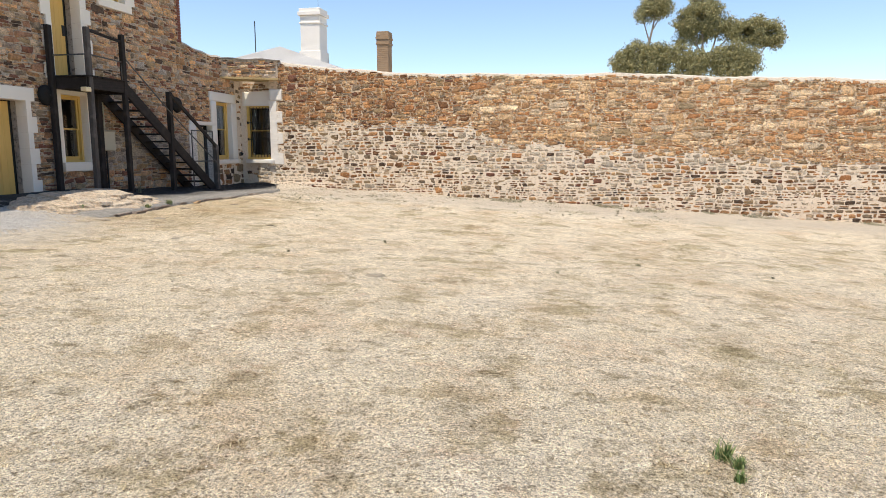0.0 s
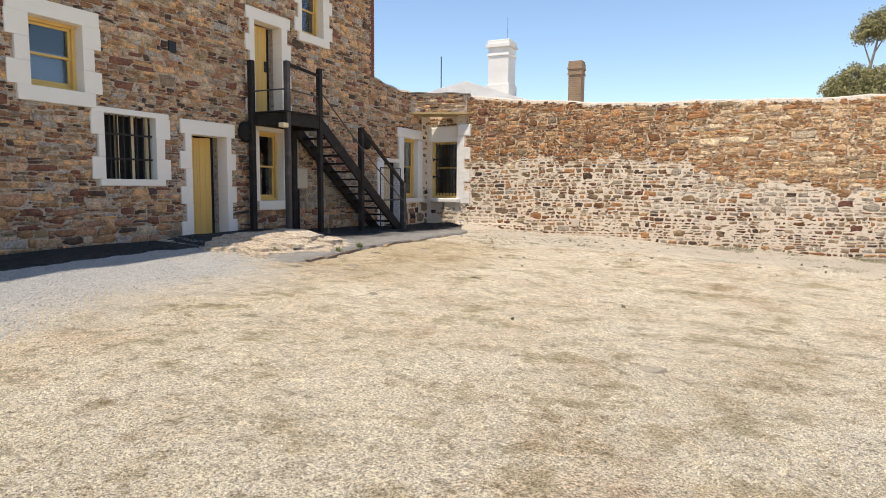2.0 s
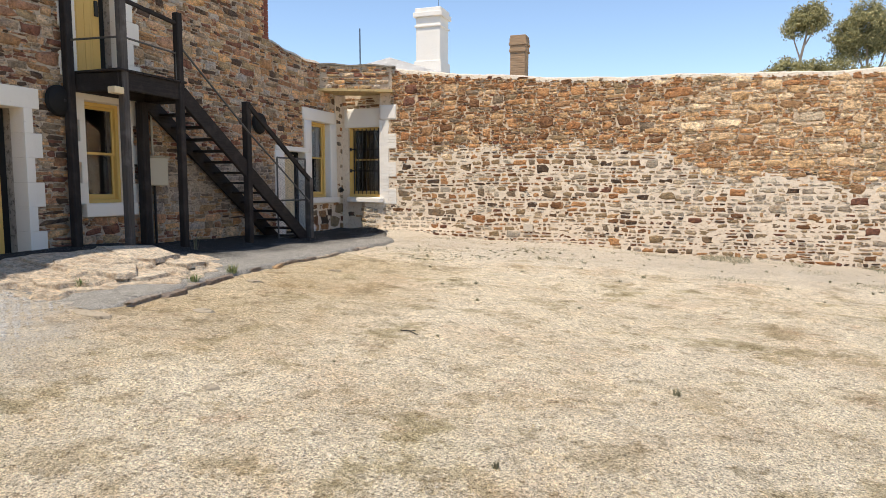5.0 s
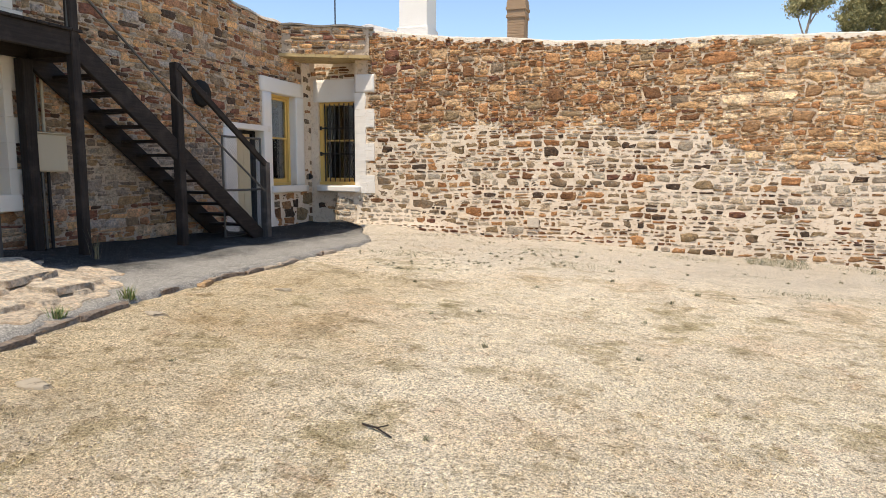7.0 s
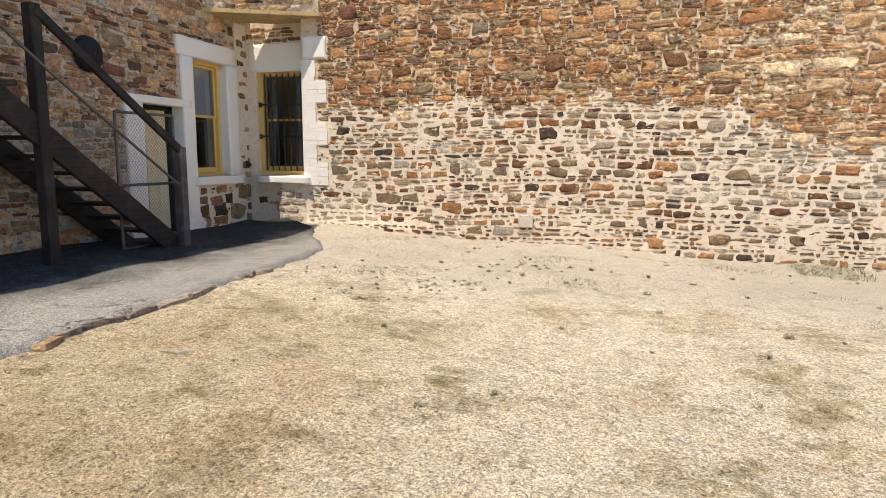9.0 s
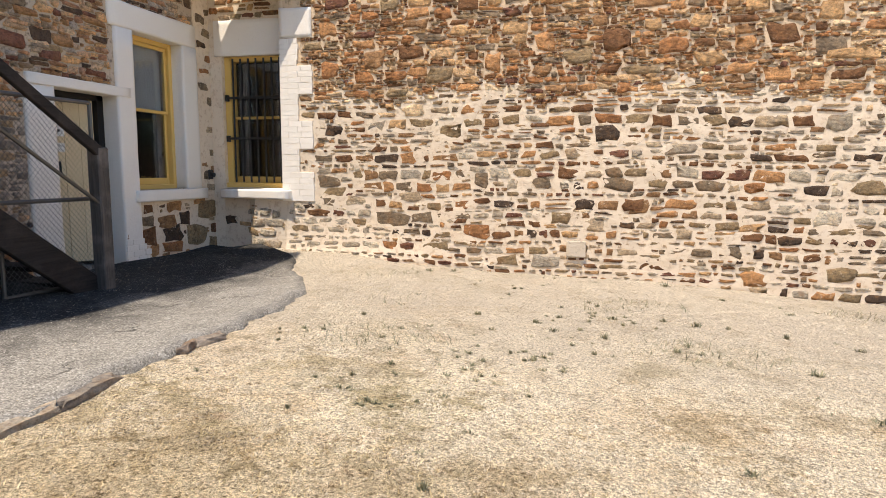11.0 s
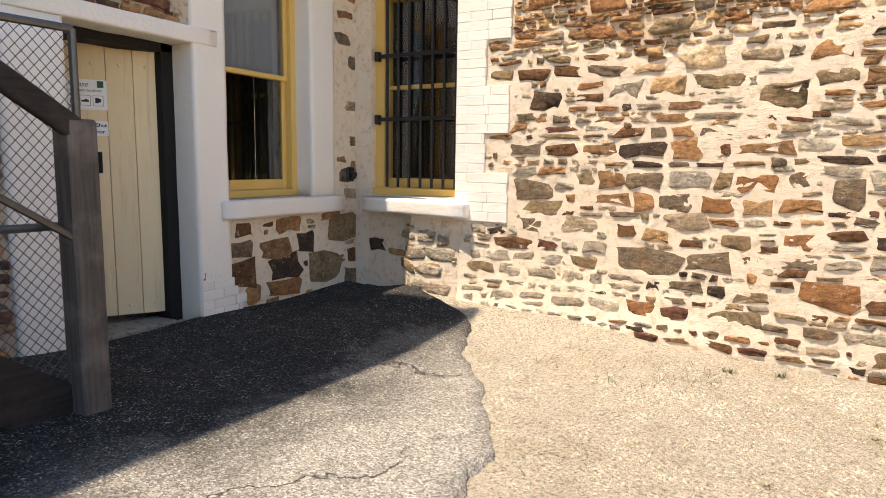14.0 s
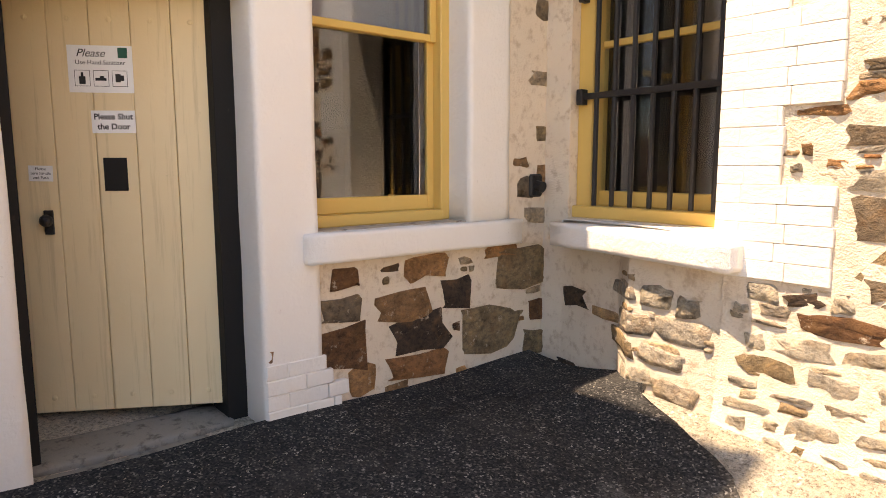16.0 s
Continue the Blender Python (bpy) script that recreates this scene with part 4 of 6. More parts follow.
hs = np.concatenate([hs, courses(7.0, YE, 0.1, EAVE, (0.05, 0.08), (0.06, 0.14), 0.006, house_gap, 35, 0.0)])
hs = np.concatenate([hs, courses(7.0, YE, 0.1, EAVE, (0.028, 0.045), (0.04, 0.10), 0.005, house_gap, 36, 0.0)])
hs = hs[~((hs[:, 0] + hs[:, 2] / 2 > 22.72) & (hs[:, 1] > 0.95) & (hs[:, 1] < 3.93))]
pl = pale(hs)
end = (hs[:, 0] > 21.35) & (hs[:, 1] < 1.2)
joined_stones("stonework", hs[~pl & ~end], fac_place, STONE_HOUSE, house, 26, (0.010, 0.032), False, "brown and grey rubble stones")
joined_stones("stonework", hs[pl], fac_place, STONE_PALE, house, 27, (0.004, 0.012), False, "limewashed pale stones behind the stair")
FAC_BASIS = Matrix(((0, 0, 1, 0), (1, 0, 0, 0), (0, 1, 0, 0), (0, 0, 0, 1)))
es = hs[end]
bm = box((FX - 0.03, 21.3, 0.0), (FX - 0.006, YE - 0.02, 1.03))
part("bedding", bm, MORTAR_LOW, house, "cream pointing below the window")

es = np.array([(21.65, 0.93, 0.14, 0.11), (22.18, 0.94, 0.27, 0.13), (22.92, 0.86, 0.44, 0.24), (21.59, 0.57, 0.29, 0.22), (21.62, 0.77, 0.24, 0.12), (22.0, 0.74, 0.32, 0.16),
               (22.12, 0.57, 0.36, 0.19), (22.63, 0.49, 0.40, 0.28), (21.74, 0.38, 0.15, 0.15), (22.1, 0.39, 0.42, 0.13), (22.38, 0.76, 0.22, 0.17), (22.72, 0.975, 0.24, 0.08), (23.08, 0.56, 0.18, 0.13), (23.05, 0.36, 0.22, 0.14)])
es[:, 2:] *= 1.12
fill = courses(21.44, 23.2, 0.22, 1.0, (0.05, 0.10), (0.06, 0.17), 0.018, lambda u, v, w, h: 21.45 < u - w / 2 and u + w / 2 < 23.18 and v + h / 2 < 0.99 and all(abs(u - a) > (w + c) / 2 - 0.004 or abs(v - b) > (h + d) / 2 - 0.004 for a, b, c, d in es), 51)
joined_stones("stonework", fill, lambda u, v, d: fac_place(u, v, d + 0.005), STONE_YARD_LOW, house, 52, (0.003, 0.012))
SINGLES.append((es, FAC_BASIS, lambda u, v: (FX - 0.004, u, v), STONE_YARD_LOW, house, 32))
# patched limewashed render in the corner
bm = box((FX - 0.03, 22.74, 1.0), (FX + 0.004, YE - 0.02, 3.9), 0.0)
part("render_patch", bm, MORTAR_LOW, house, "peeling cream render in the corner")
cp = np.array([(23.08, 2.01, 0.26, 0.10), (23.12, 1.40, 0.20, 0.17), (22.94, 1.34, 0.17, 0.14), (23.06, 1.17, 0.28, 0.10), (22.88, 1.50, 0.14, 0.06), (23.10, 1.68, 0.18, 0.08), (22.92, 2.62, 0.22, 0.10), (23.09, 2.42, 0.2, 0.12),
               (22.95, 2.84, 0.24, 0.08), (23.08, 3.02, 0.2, 0.11), (22.9, 3.2, 0.2, 0.09), (23.05, 3.38, 0.26, 0.12), (22.9, 3.55, 0.22, 0.12), (23.1, 3.68, 0.2, 0.1)])
joined_stones("stonework", cp, lambda u, v, d: fac_place(u, v, d + 0.014), STONE_YARD_LOW, house, 28, (0.004, 0.012))
# red brick end of the upper storey, roof edge and gutter
z, k = 4.74, 0
while z < EAVE - 0.05:
    part("brick", box((FX - 0.3, Y1 - (0.22, 0.12)[k % 2], z), (FX + 0.012, Y1 + 0.012, z + 0.07), 0.005), RED_BRICK, house)
    z += 0.08
    k += 1
bm = bmesh.new()
cells(bm, [FX - 9, FX + 0.42], [EAVE, EAVE + 0.06], lambda u, v: True, lambda u, v, d: (u, d, v), Y0, Y1 + 0.30)
structure("roof_eave", bm, BOX_PAINT, "boarded eave of the upper roof", "eave")
gut = structure("roof_gutter", box((FX + 0.40, Y0, EAVE - 0.03), (FX + 0.52, Y1 + 0.34, EAVE + 0.09), 0.02), STEEL, "painted metal roof gutter", "gutter")
bm = bmesh.new()
vs = [bm.verts.new(p) for p in ((FX + 0.42, Y0, EAVE + 0.065), (FX + 0.42, Y1 + 0.3, EAVE + 0.065), (FX - 4.5, Y1 - 3, EAVE + 2.2), (FX - 4.5, Y0, EAVE + 2.2))]
bm.faces.new(vs)
bm.faces.new([vs[1], bm.verts.new((FX - 9.4, Y1 + 0.3, EAVE + 0.065)), vs[2]])
bmesh.ops.solidify(bm, geom=bm.faces[:], thickness=0.04)
structure("roof_west", bm, STEEL, "corrugated metal hip roof", "roof")
structure("wall_end", box((FX - 8.9, Y1 - 0.35, -0.2), (FX - 0.46, Y1, EAVE)), MORTAR_HOUSE, "plain end wall of the upper storey", "wall")
# ceiling and inner walls are added to shut light out of the rooms
structure("ceiling", box((FX - 1.6, Y1 - 0.3, 4.2), (FX - 0.455, YE, 4.3)), ROOM_SHADE, "unseen ceiling added to keep light out of the end room", "ceiling")
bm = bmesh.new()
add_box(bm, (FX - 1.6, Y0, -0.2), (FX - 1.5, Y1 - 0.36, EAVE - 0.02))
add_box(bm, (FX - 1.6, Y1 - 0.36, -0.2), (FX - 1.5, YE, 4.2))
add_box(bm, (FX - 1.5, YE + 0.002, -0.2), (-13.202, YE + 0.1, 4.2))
structure("wall_inner", bm, ROOM_SHADE, "added near-black inner wall standing for room shade behind the windows", "wall")
bm = bmesh.new()
prev = None
for y in np.arange(Y1 + 0.02, 22.1, 0.15):
    zt = house_top(y) + 0.02 * math.sin(7 * y)
    ring = [bm.verts.new(p) for p in ((FX + 0.03, y, zt - 0.04), (FX - 0.02, y, zt + 0.03), (FX - 0.3, y, zt + 0.05), (FX - 0.48, y, zt - 0.03))]
    if prev:
        for q in range(3):
            bm.faces.new([prev[q], ring[q], ring[q + 1], prev[q + 1]])
    prev = ring
part("coping", bm, COPING, house, "weathered lime coping")
# plain walls that close the yard out of sight
bm = bmesh.new()
add_box(bm, (15.6, -9.2, -1.6), (16.0, 23.3, 3.2))
add_box(bm, (-13.1, -9.4, -0.6), (15.6, -9.0, 3.3))
structure("wall_south", bm, MORTAR_HIGH, "plain stone walls closing the yard", "wall")


# ---- surrounds, windows and doors of the building ----
def surround(key, jag=True, head=True, sill=0.0, material=None):
    """Cream dressings round an opening: toothed jamb blocks, a head and perhaps a projecting sill."""
    material = material or CREAM_SURROUND
    y0, y1, z0, z1 = OPEN[key]
    a0, a1, c0, c1 = SURR[key]
    f = FX + 0.034
    if head:
        part("head", box((FX - 0.25, a0, z1), (f + 0.003, a1, c1), 0.006, Matrix.Translation((0, 0, -0.005))), material, house)
    base = c0 if z0 - c0 > 0.05 else z0
    if sill:
        part("sill", box((FX - 0.25, y0 - 0.10, base), (f + sill, y1 + 0.10, z0 + 0.005), 0.010), material, house)
        bottom = z0
    elif z0 - c0 > 0.05:
        part("sill", box((FX - 0.25, a0 + 0.12, c0), (f + 0.012, a1 - 0.12, z0 + 0.005), 0.008), material, house)
        bottom = z0
    else:
        bottom = z0 - 0.1
    n = max(2, round((z1 - bottom) / 0.34))
    for k in range(n):
        za, zb = bottom + (z1 - bottom) * k / n, bottom + (z1 - bottom) * (k + 1) / n
        t = (0.0, 0.13)[k % 2] if jag else 0.0
        part("jamb_block", box((FX - 0.25, a0 - 0.02 + t, za + 0.001), (f + 0.0015 * (k % 2), y0 + 0.005, zb - 0.001), 0.004), material, house)
        part("jamb_block", box((FX - 0.25, y1 - 0.005, za + 0.001), (f + 0.0015 * (k % 2), a1 + 0.02 - t, zb - 0.001), 0.004), material, house)


surround("uw1")
surround("bw")
surround("dA")
surround("w2", sill=0.07)
surround("dup")
surround("uw2")
surround("lw0")
# the limewashed doorway and window at the end
for lo, hi in (((FX - 0.30, 21.20, 0.10), (FX + 0.025, 21.495, 3.12)), ((FX - 0.30, 22.455, 1.16), (FX + 0.022, 22.77, 3.12)),
                    ((FX - 0.30, 21.12, 3.115), (FX + 0.026, 22.75, 3.42)), ((FX - 0.30, 19.95, 2.295), (FX + 0.03, 21.42, 2.41)),
                    ((FX - 0.30, 19.92, 0.1), (FX + 0.020, 20.285, 2.30))):
    part("dressing", rough_box(lo, hi, 0.005, 9), WHITE, house, "thick limewashed dressing")
for k in range(5):
    y, end = 21.205, (21.66, 21.60, 21.64, 21.56, 21.52)[k]
    for w in ((0.11, 0.21, 0.2), (0.2, 0.15, 0.2))[k % 2]:
        if y < end - 0.04:
            part("brick", box((FX - 0.1, y + 0.002, 0.20 + 0.074 * k), (FX + 0.0285 + 0.003 * ((k + int(40 * y)) % 2), min(y + w, end) - 0.002, 0.271 + 0.074 * k), 0.004), WHITE, house)
        y += w
part("sill", rough_box((FX - 0.28, 21.41, 1.02), (FX + 0.085, 22.83, 1.165), 0.004, 7), WHITE, house, "limewashed stone sill")


def sash_window(name, key, label, depth=0.2, blind=False, meeting=0.5, bottom_glass=True):
    """A timber sash window set back in its opening."""
    y0, y1, z0, z1 = OPEN[key]
    x = FX - depth
    th = empty(name, pose(x, (y0 + y1) / 2, z0), label, "window")
    th["kind"] = "structure"
    w, h = (y1 - y0) / 2, z1 - z0
    for nm, lo, hi in (("frame", (-0.10, -w, 0), (0.03, -w + 0.065, h)), ("frame", (-0.10, w - 0.065, 0), (0.03, w, h)),
                       ("frame", (-0.10, -w + 0.065, h - 0.065), (0.03, w - 0.065, h)), ("window_sill", (-0.10, -w + 0.065, 0), (0.05, w - 0.065, 0.06))):
        part(nm, box(lo, hi, 0.006), YELLOW, th)
    zm = 0.06 + (h - 0.125) * meeting
    for nm, d, za, zb in (("lower_sash", -0.055, 0.06, zm + 0.02), ("upper_sash", -0.02 - 0.005, zm - 0.02, h - 0.065)):
        bm = bmesh.new()
        i = w - 0.065
        top = 0.045 if nm == "upper_sash" else 0.04
        bot = 0.085 if nm == "lower_sash" else 0.04
        add_box(bm, (d - 0.02, -i, za), (d + 0.015, -i + 0.045, zb), None, 0.004)
        add_box(bm, (d - 0.02, i - 0.045, za), (d + 0.015, i, zb), None, 0.004)
        add_box(bm, (d - 0.02, -i + 0.045, za), (d + 0.015, i - 0.045, za + bot), None, 0.004)
        add_box(bm, (d - 0.02, -i + 0.045, zb - top), (d + 0.015, i - 0.045, zb), None, 0.004)
        s = part(nm, bm, YELLOW, th)
        g = part("pane", box((d - 0.004, -i + 0.04, za + 0.03), (d + 0.002, i - 0.04, zb - 0.03)), GLASS, s)
        g.visible_shadow = False
    if blind:
        part("blind", box((-0.13, -w + 0.07, zm + 0.0), (-0.122, w - 0.07, h - 0.05)), BLIND, th, "drawn grey roller blind")
    return th


sash_window("window_1", "uw1", "yellow-framed sash window, lower pane backed blue for reflected sky", blind=False)
sash_window("window_2", "w2", "yellow-framed sash window behind the stair landing")
sash_window("window_3", "uw2", "yellow-framed upper sash window")
sash_window("window_4", "w3", "yellow-framed sash window with a grey blind", depth=0.19, blind=True, meeting=0.53)
# sky reflection in the lower pane is given as a blue sheet behind
PANE_SKY_BLUE = paint_material("reflected_sky_blue", (0.10, 0.15, 0.26), (0.13, 0.19, 0.31), 0.7, chips=0.0)
o = bpy.data.objects["window_1"]
part("blind", box((-0.13, -0.39, 0.06), (-0.122, 0.39, 0.62)), PANE_SKY_BLUE, o, "blue sheet standing for sky reflected in the lower pane")


def barred(name, key, label, n):
    y0, y1, z0, z1 = OPEN[key]
    th = empty(name, pose(FX - 0.16, (y0 + y1) / 2, z0), label, "window")
    th["kind"] = "structure"
    w, h = (y1 - y0) / 2, z1 - z0
    # near-black back in place of the unlit room
    part("back", box((-0.2, -w, 0), (-0.17, w, h)), ROOM_SHADE, th)
    for y in (-w + 0.03, -0.12, 0.2, w - 0.03):
        part("mullion", box((-0.10, y - 0.03, 0), (-0.04, y + 0.03, h), 0.004), CREAM_DOOR, th)
    for k in range(n):
        y = -w + 0.06 + (2 * w - 0.12) * k / (n - 1)
        part("bar", rod((0.06, y, 0.0), (0.06, y, h), 0.017), IRON, th)
    for z in (0.32 * h, 0.70 * h):
        part("crossbar", box((0.045, -w, z - 0.018), (0.075, w, z + 0.018), 0.003), IRON, th)
    return th


barred("window_6", "bw", "black iron-barred window in a cream surround", 8)
barred("window_7", "lw0", "black iron-barred window in a cream surround", 8)

# barred window in the recessed corner
th = empty("window_8", pose((W4[0] + W4[1]) / 2, RY + 0.17, W4[2]), "yellow-framed window behind black iron bars", "window")
th["kind"] = "structure"
w, h = (W4[1] - W4[0]) / 2, W4[3] - W4[2]
for nm, lo, hi in (("frame", (-w, -0.10, 0.03), (-w + 0.11, 0.05, h)), ("frame", (w - 0.06, -0.10, 0.03), (w, 0.05, h)),
                   ("frame", (-w + 0.075, -0.10, h - 0.07), (w - 0.06, 0.05, h)), ("window_sill", (-w, -0.14, -0.002), (w, 0.05, 0.07)),
                   ("meeting_rail", (-w + 0.075, -0.01, h * 0.53), (w - 0.06, 0.03, h * 0.53 + 0.04)), ("bottom_rail", (-w + 0.075, -0.02, 0.07), (w - 0.06, 0.03, 0.16))):
    part(nm, box(lo, hi, 0.006), YELLOW, th)
g = part("pane", box((-w + 0.07, 0.0, 0.14), (w - 0.055, 0.006, h - 0.06)), GLASS, th)
g.visible_shadow = False
# unlit room behind the bars, given as a near-black sheet
part("back", box((-w, 0.16, 0), (w, 0.178, h)), ROOM_SHADE, th)
for k in range(8):
    x = -w + 0.15 + (2 * w - 0.24) * k / 7
    part("bar", rod((x, -0.118, 0.075), (x, -0.118, h - 0.03), 0.0145), IRON, th)
for z in (0.37, 0.68):
    part("crossbar", box((-w + 0.05, -0.135, h * z), (w - 0.01, -0.105, h * z + 0.035), 0.003), IRON, th)
    part("lug", box((-w + 0.03, -0.16, h * z - 0.03), (-w + 0.07, -0.098, h * z + 0.06), 0.004), IRON, th)


def board_door(name, width, height, material, label, boards=5):
    """A ledged door of upright boards, hinged at its local origin and running along -y."""
    th = empty(name, Matrix(), label, "door")
    th["kind"] = "structure"
    bw = width / boards
    for k in range(boards):
        part("board", box((-0.02, -bw * (k + 1) + 0.0015, 0), (0.018 + 0.0015 * (k % 2), -bw * k - 0.0015, height - 0.006 * (k % 3)), 0.003), material, th)
    for z in (0.25, height - 0.3):
        part("ledge", box((-0.055, -width + 0.03, z), (-0.021, -0.03, z + 0.11), 0.004), material, th)
    for k in range(boards):
        for z in (0.07, height - 0.14):
            r = bmesh.new()
            bmesh.ops.create_uvsphere(r, u_segments=8, v_segments=5, radius=0.013, matrix=Matrix.Translation((0.018, -bw * (k + 0.5), z)) @ Matrix.Diagonal((0.5, 1, 1, 1)))
            part("bolt_head", r, material, th)
    return th


# door at the end, standing ajar
door = board_door("door_1", 0.86, 1.93, CREAM_DOOR, "cream board door standing ajar, with notices", 5)
door.matrix_world = pose(FX - 0.275, 21.135, 0.335, 0, 0, -30)
for lo, hi in (((-0.40, 0.05, -0.1), (-0.20, 0.15, 2.02)), ((-0.40, -0.78, -0.1), (-0.20, -0.72, 2.02)), ((-0.40, -0.78, 1.955), (-0.20, 0.15, 2.05))):
    part("door_frame", box((FX + lo[0], 21.055 + lo[1], 0.28 + lo[2]), (FX + hi[0], 21.055 + hi[1], 0.28 + hi[2]), 0.004), BLACK, house, "black door frame")
part("hatch", box((0.0195, -0.49, 1.035), (0.0245, -0.39, 1.185), 0.001), BLACK, door, "small black hatch")
lk = part("lock", box((0.019, -0.755, 0.84), (0.03, -0.715, 0.95), 0.003), IRON, door, "black iron lock")
bm = bmesh.new()
bmesh.ops.create_uvsphere(bm, u_segments=12, v_segments=8, radius=0.028, matrix=Matrix.Translation((0.055, -0.735, 0.905)))
add_rod(bm, (0.02, -0.735, 0.905), (0.055, -0.735, 0.905), 0.011)
part("knob", bm, IRON, door, "black round knob")
# near-black sheet for the shade seen past the open leaf
part("gap_shade", box((-1.2, -0.9, -0.2), (-1.15, 0.6, 2.1)), ROOM_SHADE, door)


def letters(name, body, size, loc, parent, material, m=Matrix(), bold=0.0, align="CENTER", shear=0.0):
    cu = bpy.data.curves.new(name, "FONT")
    cu.body, cu.size, cu.align_x, cu.align_y, cu.offset, cu.shear = body, size, align, "CENTER", bold, shear
    cu.extrude = 0.0004
    cu.materials.append(material)
    ob = new(name, cu)
    dg = bpy.context.evaluated_depsgraph_get()
    me = bpy.data.meshes.new_from_object(ob.evaluated_get(dg))
    bpy.data.objects.remove(ob)
    o = new(name, me)
    o.parent = parent
    o.matrix_basis = Matrix.Translation(loc) @ m
    return o


FACE = Matrix(((0, 0, 1, 0), (1, 0, 0, 0), (0, 1, 0, 0), (0, 0, 0, 1)))
DM = door.matrix_world


def notice(name, y, z, w, h, label, tilt=0.0):
    th = empty(name, DM @ pose(0.0205, y, z) @ Matrix.Rotation(tilt, 4, "X"), label, "sign")
    part("sheet", box((0, -w / 2, -h / 2), (0.0012, w / 2, h / 2)), SIGN_WHITE, th)
    return th


n1 = notice("sanitizer_notice", -0.475, 1.575, 0.27, 0.205, "white laminated hand sanitizer notice on the door", 0.0)
letters("lettering", "Please", 0.048, (0.0014, -0.04, 0.068), n1, SIGN_BLACK, FACE, shear=0.35)
letters("lettering", "Use Hand Sanitizer", 0.027, (0.0014, 0.0, 0.028), n1, SIGN_BLACK, FACE)
part("emblem", box((0.0012, 0.075, 0.05), (0.0020, 0.115, 0.095)), paint_material("emblem_green", (0.02, 0.10, 0.07), (0.03, 0.12, 0.08), chips=0.0), n1, "dark green square emblem")
for k in range(3):
    c = -0.078 + 0.078 * k
    p = part("panel", box((0.0012, c - 0.032, -0.075), (0.0016, c + 0.032, -0.005)), SIGN_BLACK, n1)
    part("panel_face", box((0.0016, c - 0.030, -0.073), (0.0020, c + 0.030, -0.007)), SIGN_WHITE, p)
    bm = bmesh.new()
    if k == 0:
        add_box(bm, (0.002, c - 0.013, -0.066), (0.0026, c + 0.013, -0.032))
        add_box(bm, (0.002, c - 0.005, -0.032), (0.0026, c + 0.005, -0.014))
    elif k == 1:
        add_box(bm, (0.002, c - 0.024, -0.050), (0.0026, c + 0.022, -0.038))
        add_box(bm, (0.002, c - 0.005, -0.038), (0.0026, c + 0.012, -0.030))
    else:
        add_box(bm, (0.002, c - 0.018, -0.056), (0.0026, c + 0.004, -0.020))
        add_box(bm, (0.002, c + 0.004, -0.050), (0.0026, c + 0.018, -0.026))
    part("pictogram", bm, SIGN_BLACK, p)
n2 = notice("shut_door_notice", -0.435, 1.345, 0.185, 0.10, "white notice with bold black words", 0.01)
letters("lettering", "Please Shut", 0.036, (0.0014, 0, 0.022), n2, SIGN_BLACK, FACE, bold=0.0008)
letters("lettering", "the Door", 0.036, (0.0014, 0, -0.022), n2, SIGN_BLACK, FACE, bold=0.0008)
n3 = notice("handle_notice", -0.755, 1.115, 0.10, 0.07, "small white notice above the knob", -0.02)
for k, b in enumerate(("Please", "turn handle", "and Push")):
    letters("lettering", b, 0.018, (0.0014, 0, 0.020 - 0.0195 * k), n3, SIGN_BLACK, FACE)
# worn threshold steps
structure("door_step", rough_box((FX - 0.5, 20.2, 0.10), (FX + 0.07, 21.19, 0.255), 0.010, 9), CONCRETE, "worn concrete threshold of the end doorway", "step")
part("tread", rough_box((FX - 0.45, 20.27, 0.2), (FX - 0.14, 21.12, 0.285), 0.008, 7), CONCRETE, bpy.data.objects["door_step"])

d2 = board_door("door_2", 0.78, 2.05, OCHRE_DOOR, "ochre board door, slightly open to a dark gap", 5)
d2.matrix_world = pose(FX - 0.30, 13.66, 0.48)
part("gap_shade", box((-0.12, -0.82, -0.1), (-0.09, 0.2, 2.2)), ROOM_SHADE, d2)
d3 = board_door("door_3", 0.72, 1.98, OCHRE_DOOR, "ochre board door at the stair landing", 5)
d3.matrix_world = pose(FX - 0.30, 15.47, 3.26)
part("gap_shade", box((-0.12, -0.8, -0.1), (-0.09, 0.25, 2.1)), ROOM_SHADE, d3)
part("latch", box((0.02, -0.10, 0.95), (0.05, -0.03, 1.2), 0.006), IRON, d3, "black iron latch")

# ---- timber stair ----
stair = empty("staircase", pose(0, 0, 0), "dark weathered timber outside stair with open treads", "stair")
SX, WX = -11.75, -12.58
DECK = 3.15


def sp(name, bm, label="", m=None):
    return part(name, bm, m or TIMBER, stair, label)


sp("post", post(WX, 14.50, 0.40, 4.30, 0.125))
sp("post", post(SX, 14.72, gz(SX, 14.72) - 0.1, 4.26, 0.115), "grey weathered post", TIMBER_GREY)
sp("post", post(SX, 15.87, gz(SX, 15.87) - 0.1, 4.28, 0.115))
sp("post", post(WX + 0.05, 15.83, 0.25, 2.87, 0.15))
sp("post", post(SX, 17.62, 0.05, 3.06, 0.13))
sp("newel", post(-11.69, 19.72, 0.05, 1.64, 0.135), "grey weathered newel post", TIMBER_GREY)
for a, b in (((SX, 14.66, DECK - 0.135), (SX, 15.95, DECK - 0.135)), ((WX, 14.45, DECK - 0.135), (WX, 15.95, DECK - 0.135)),
             ((WX - 0.1, 14.60, DECK - 0.14), (SX, 14.72, DECK - 0.14)), ((WX - 0.1, 15.95, DECK - 0.14), (SX, 15.97, DECK - 0.14))):
    sp("beam", beam(a, b, 0.07, 0.27), "", TIMBER_Y)
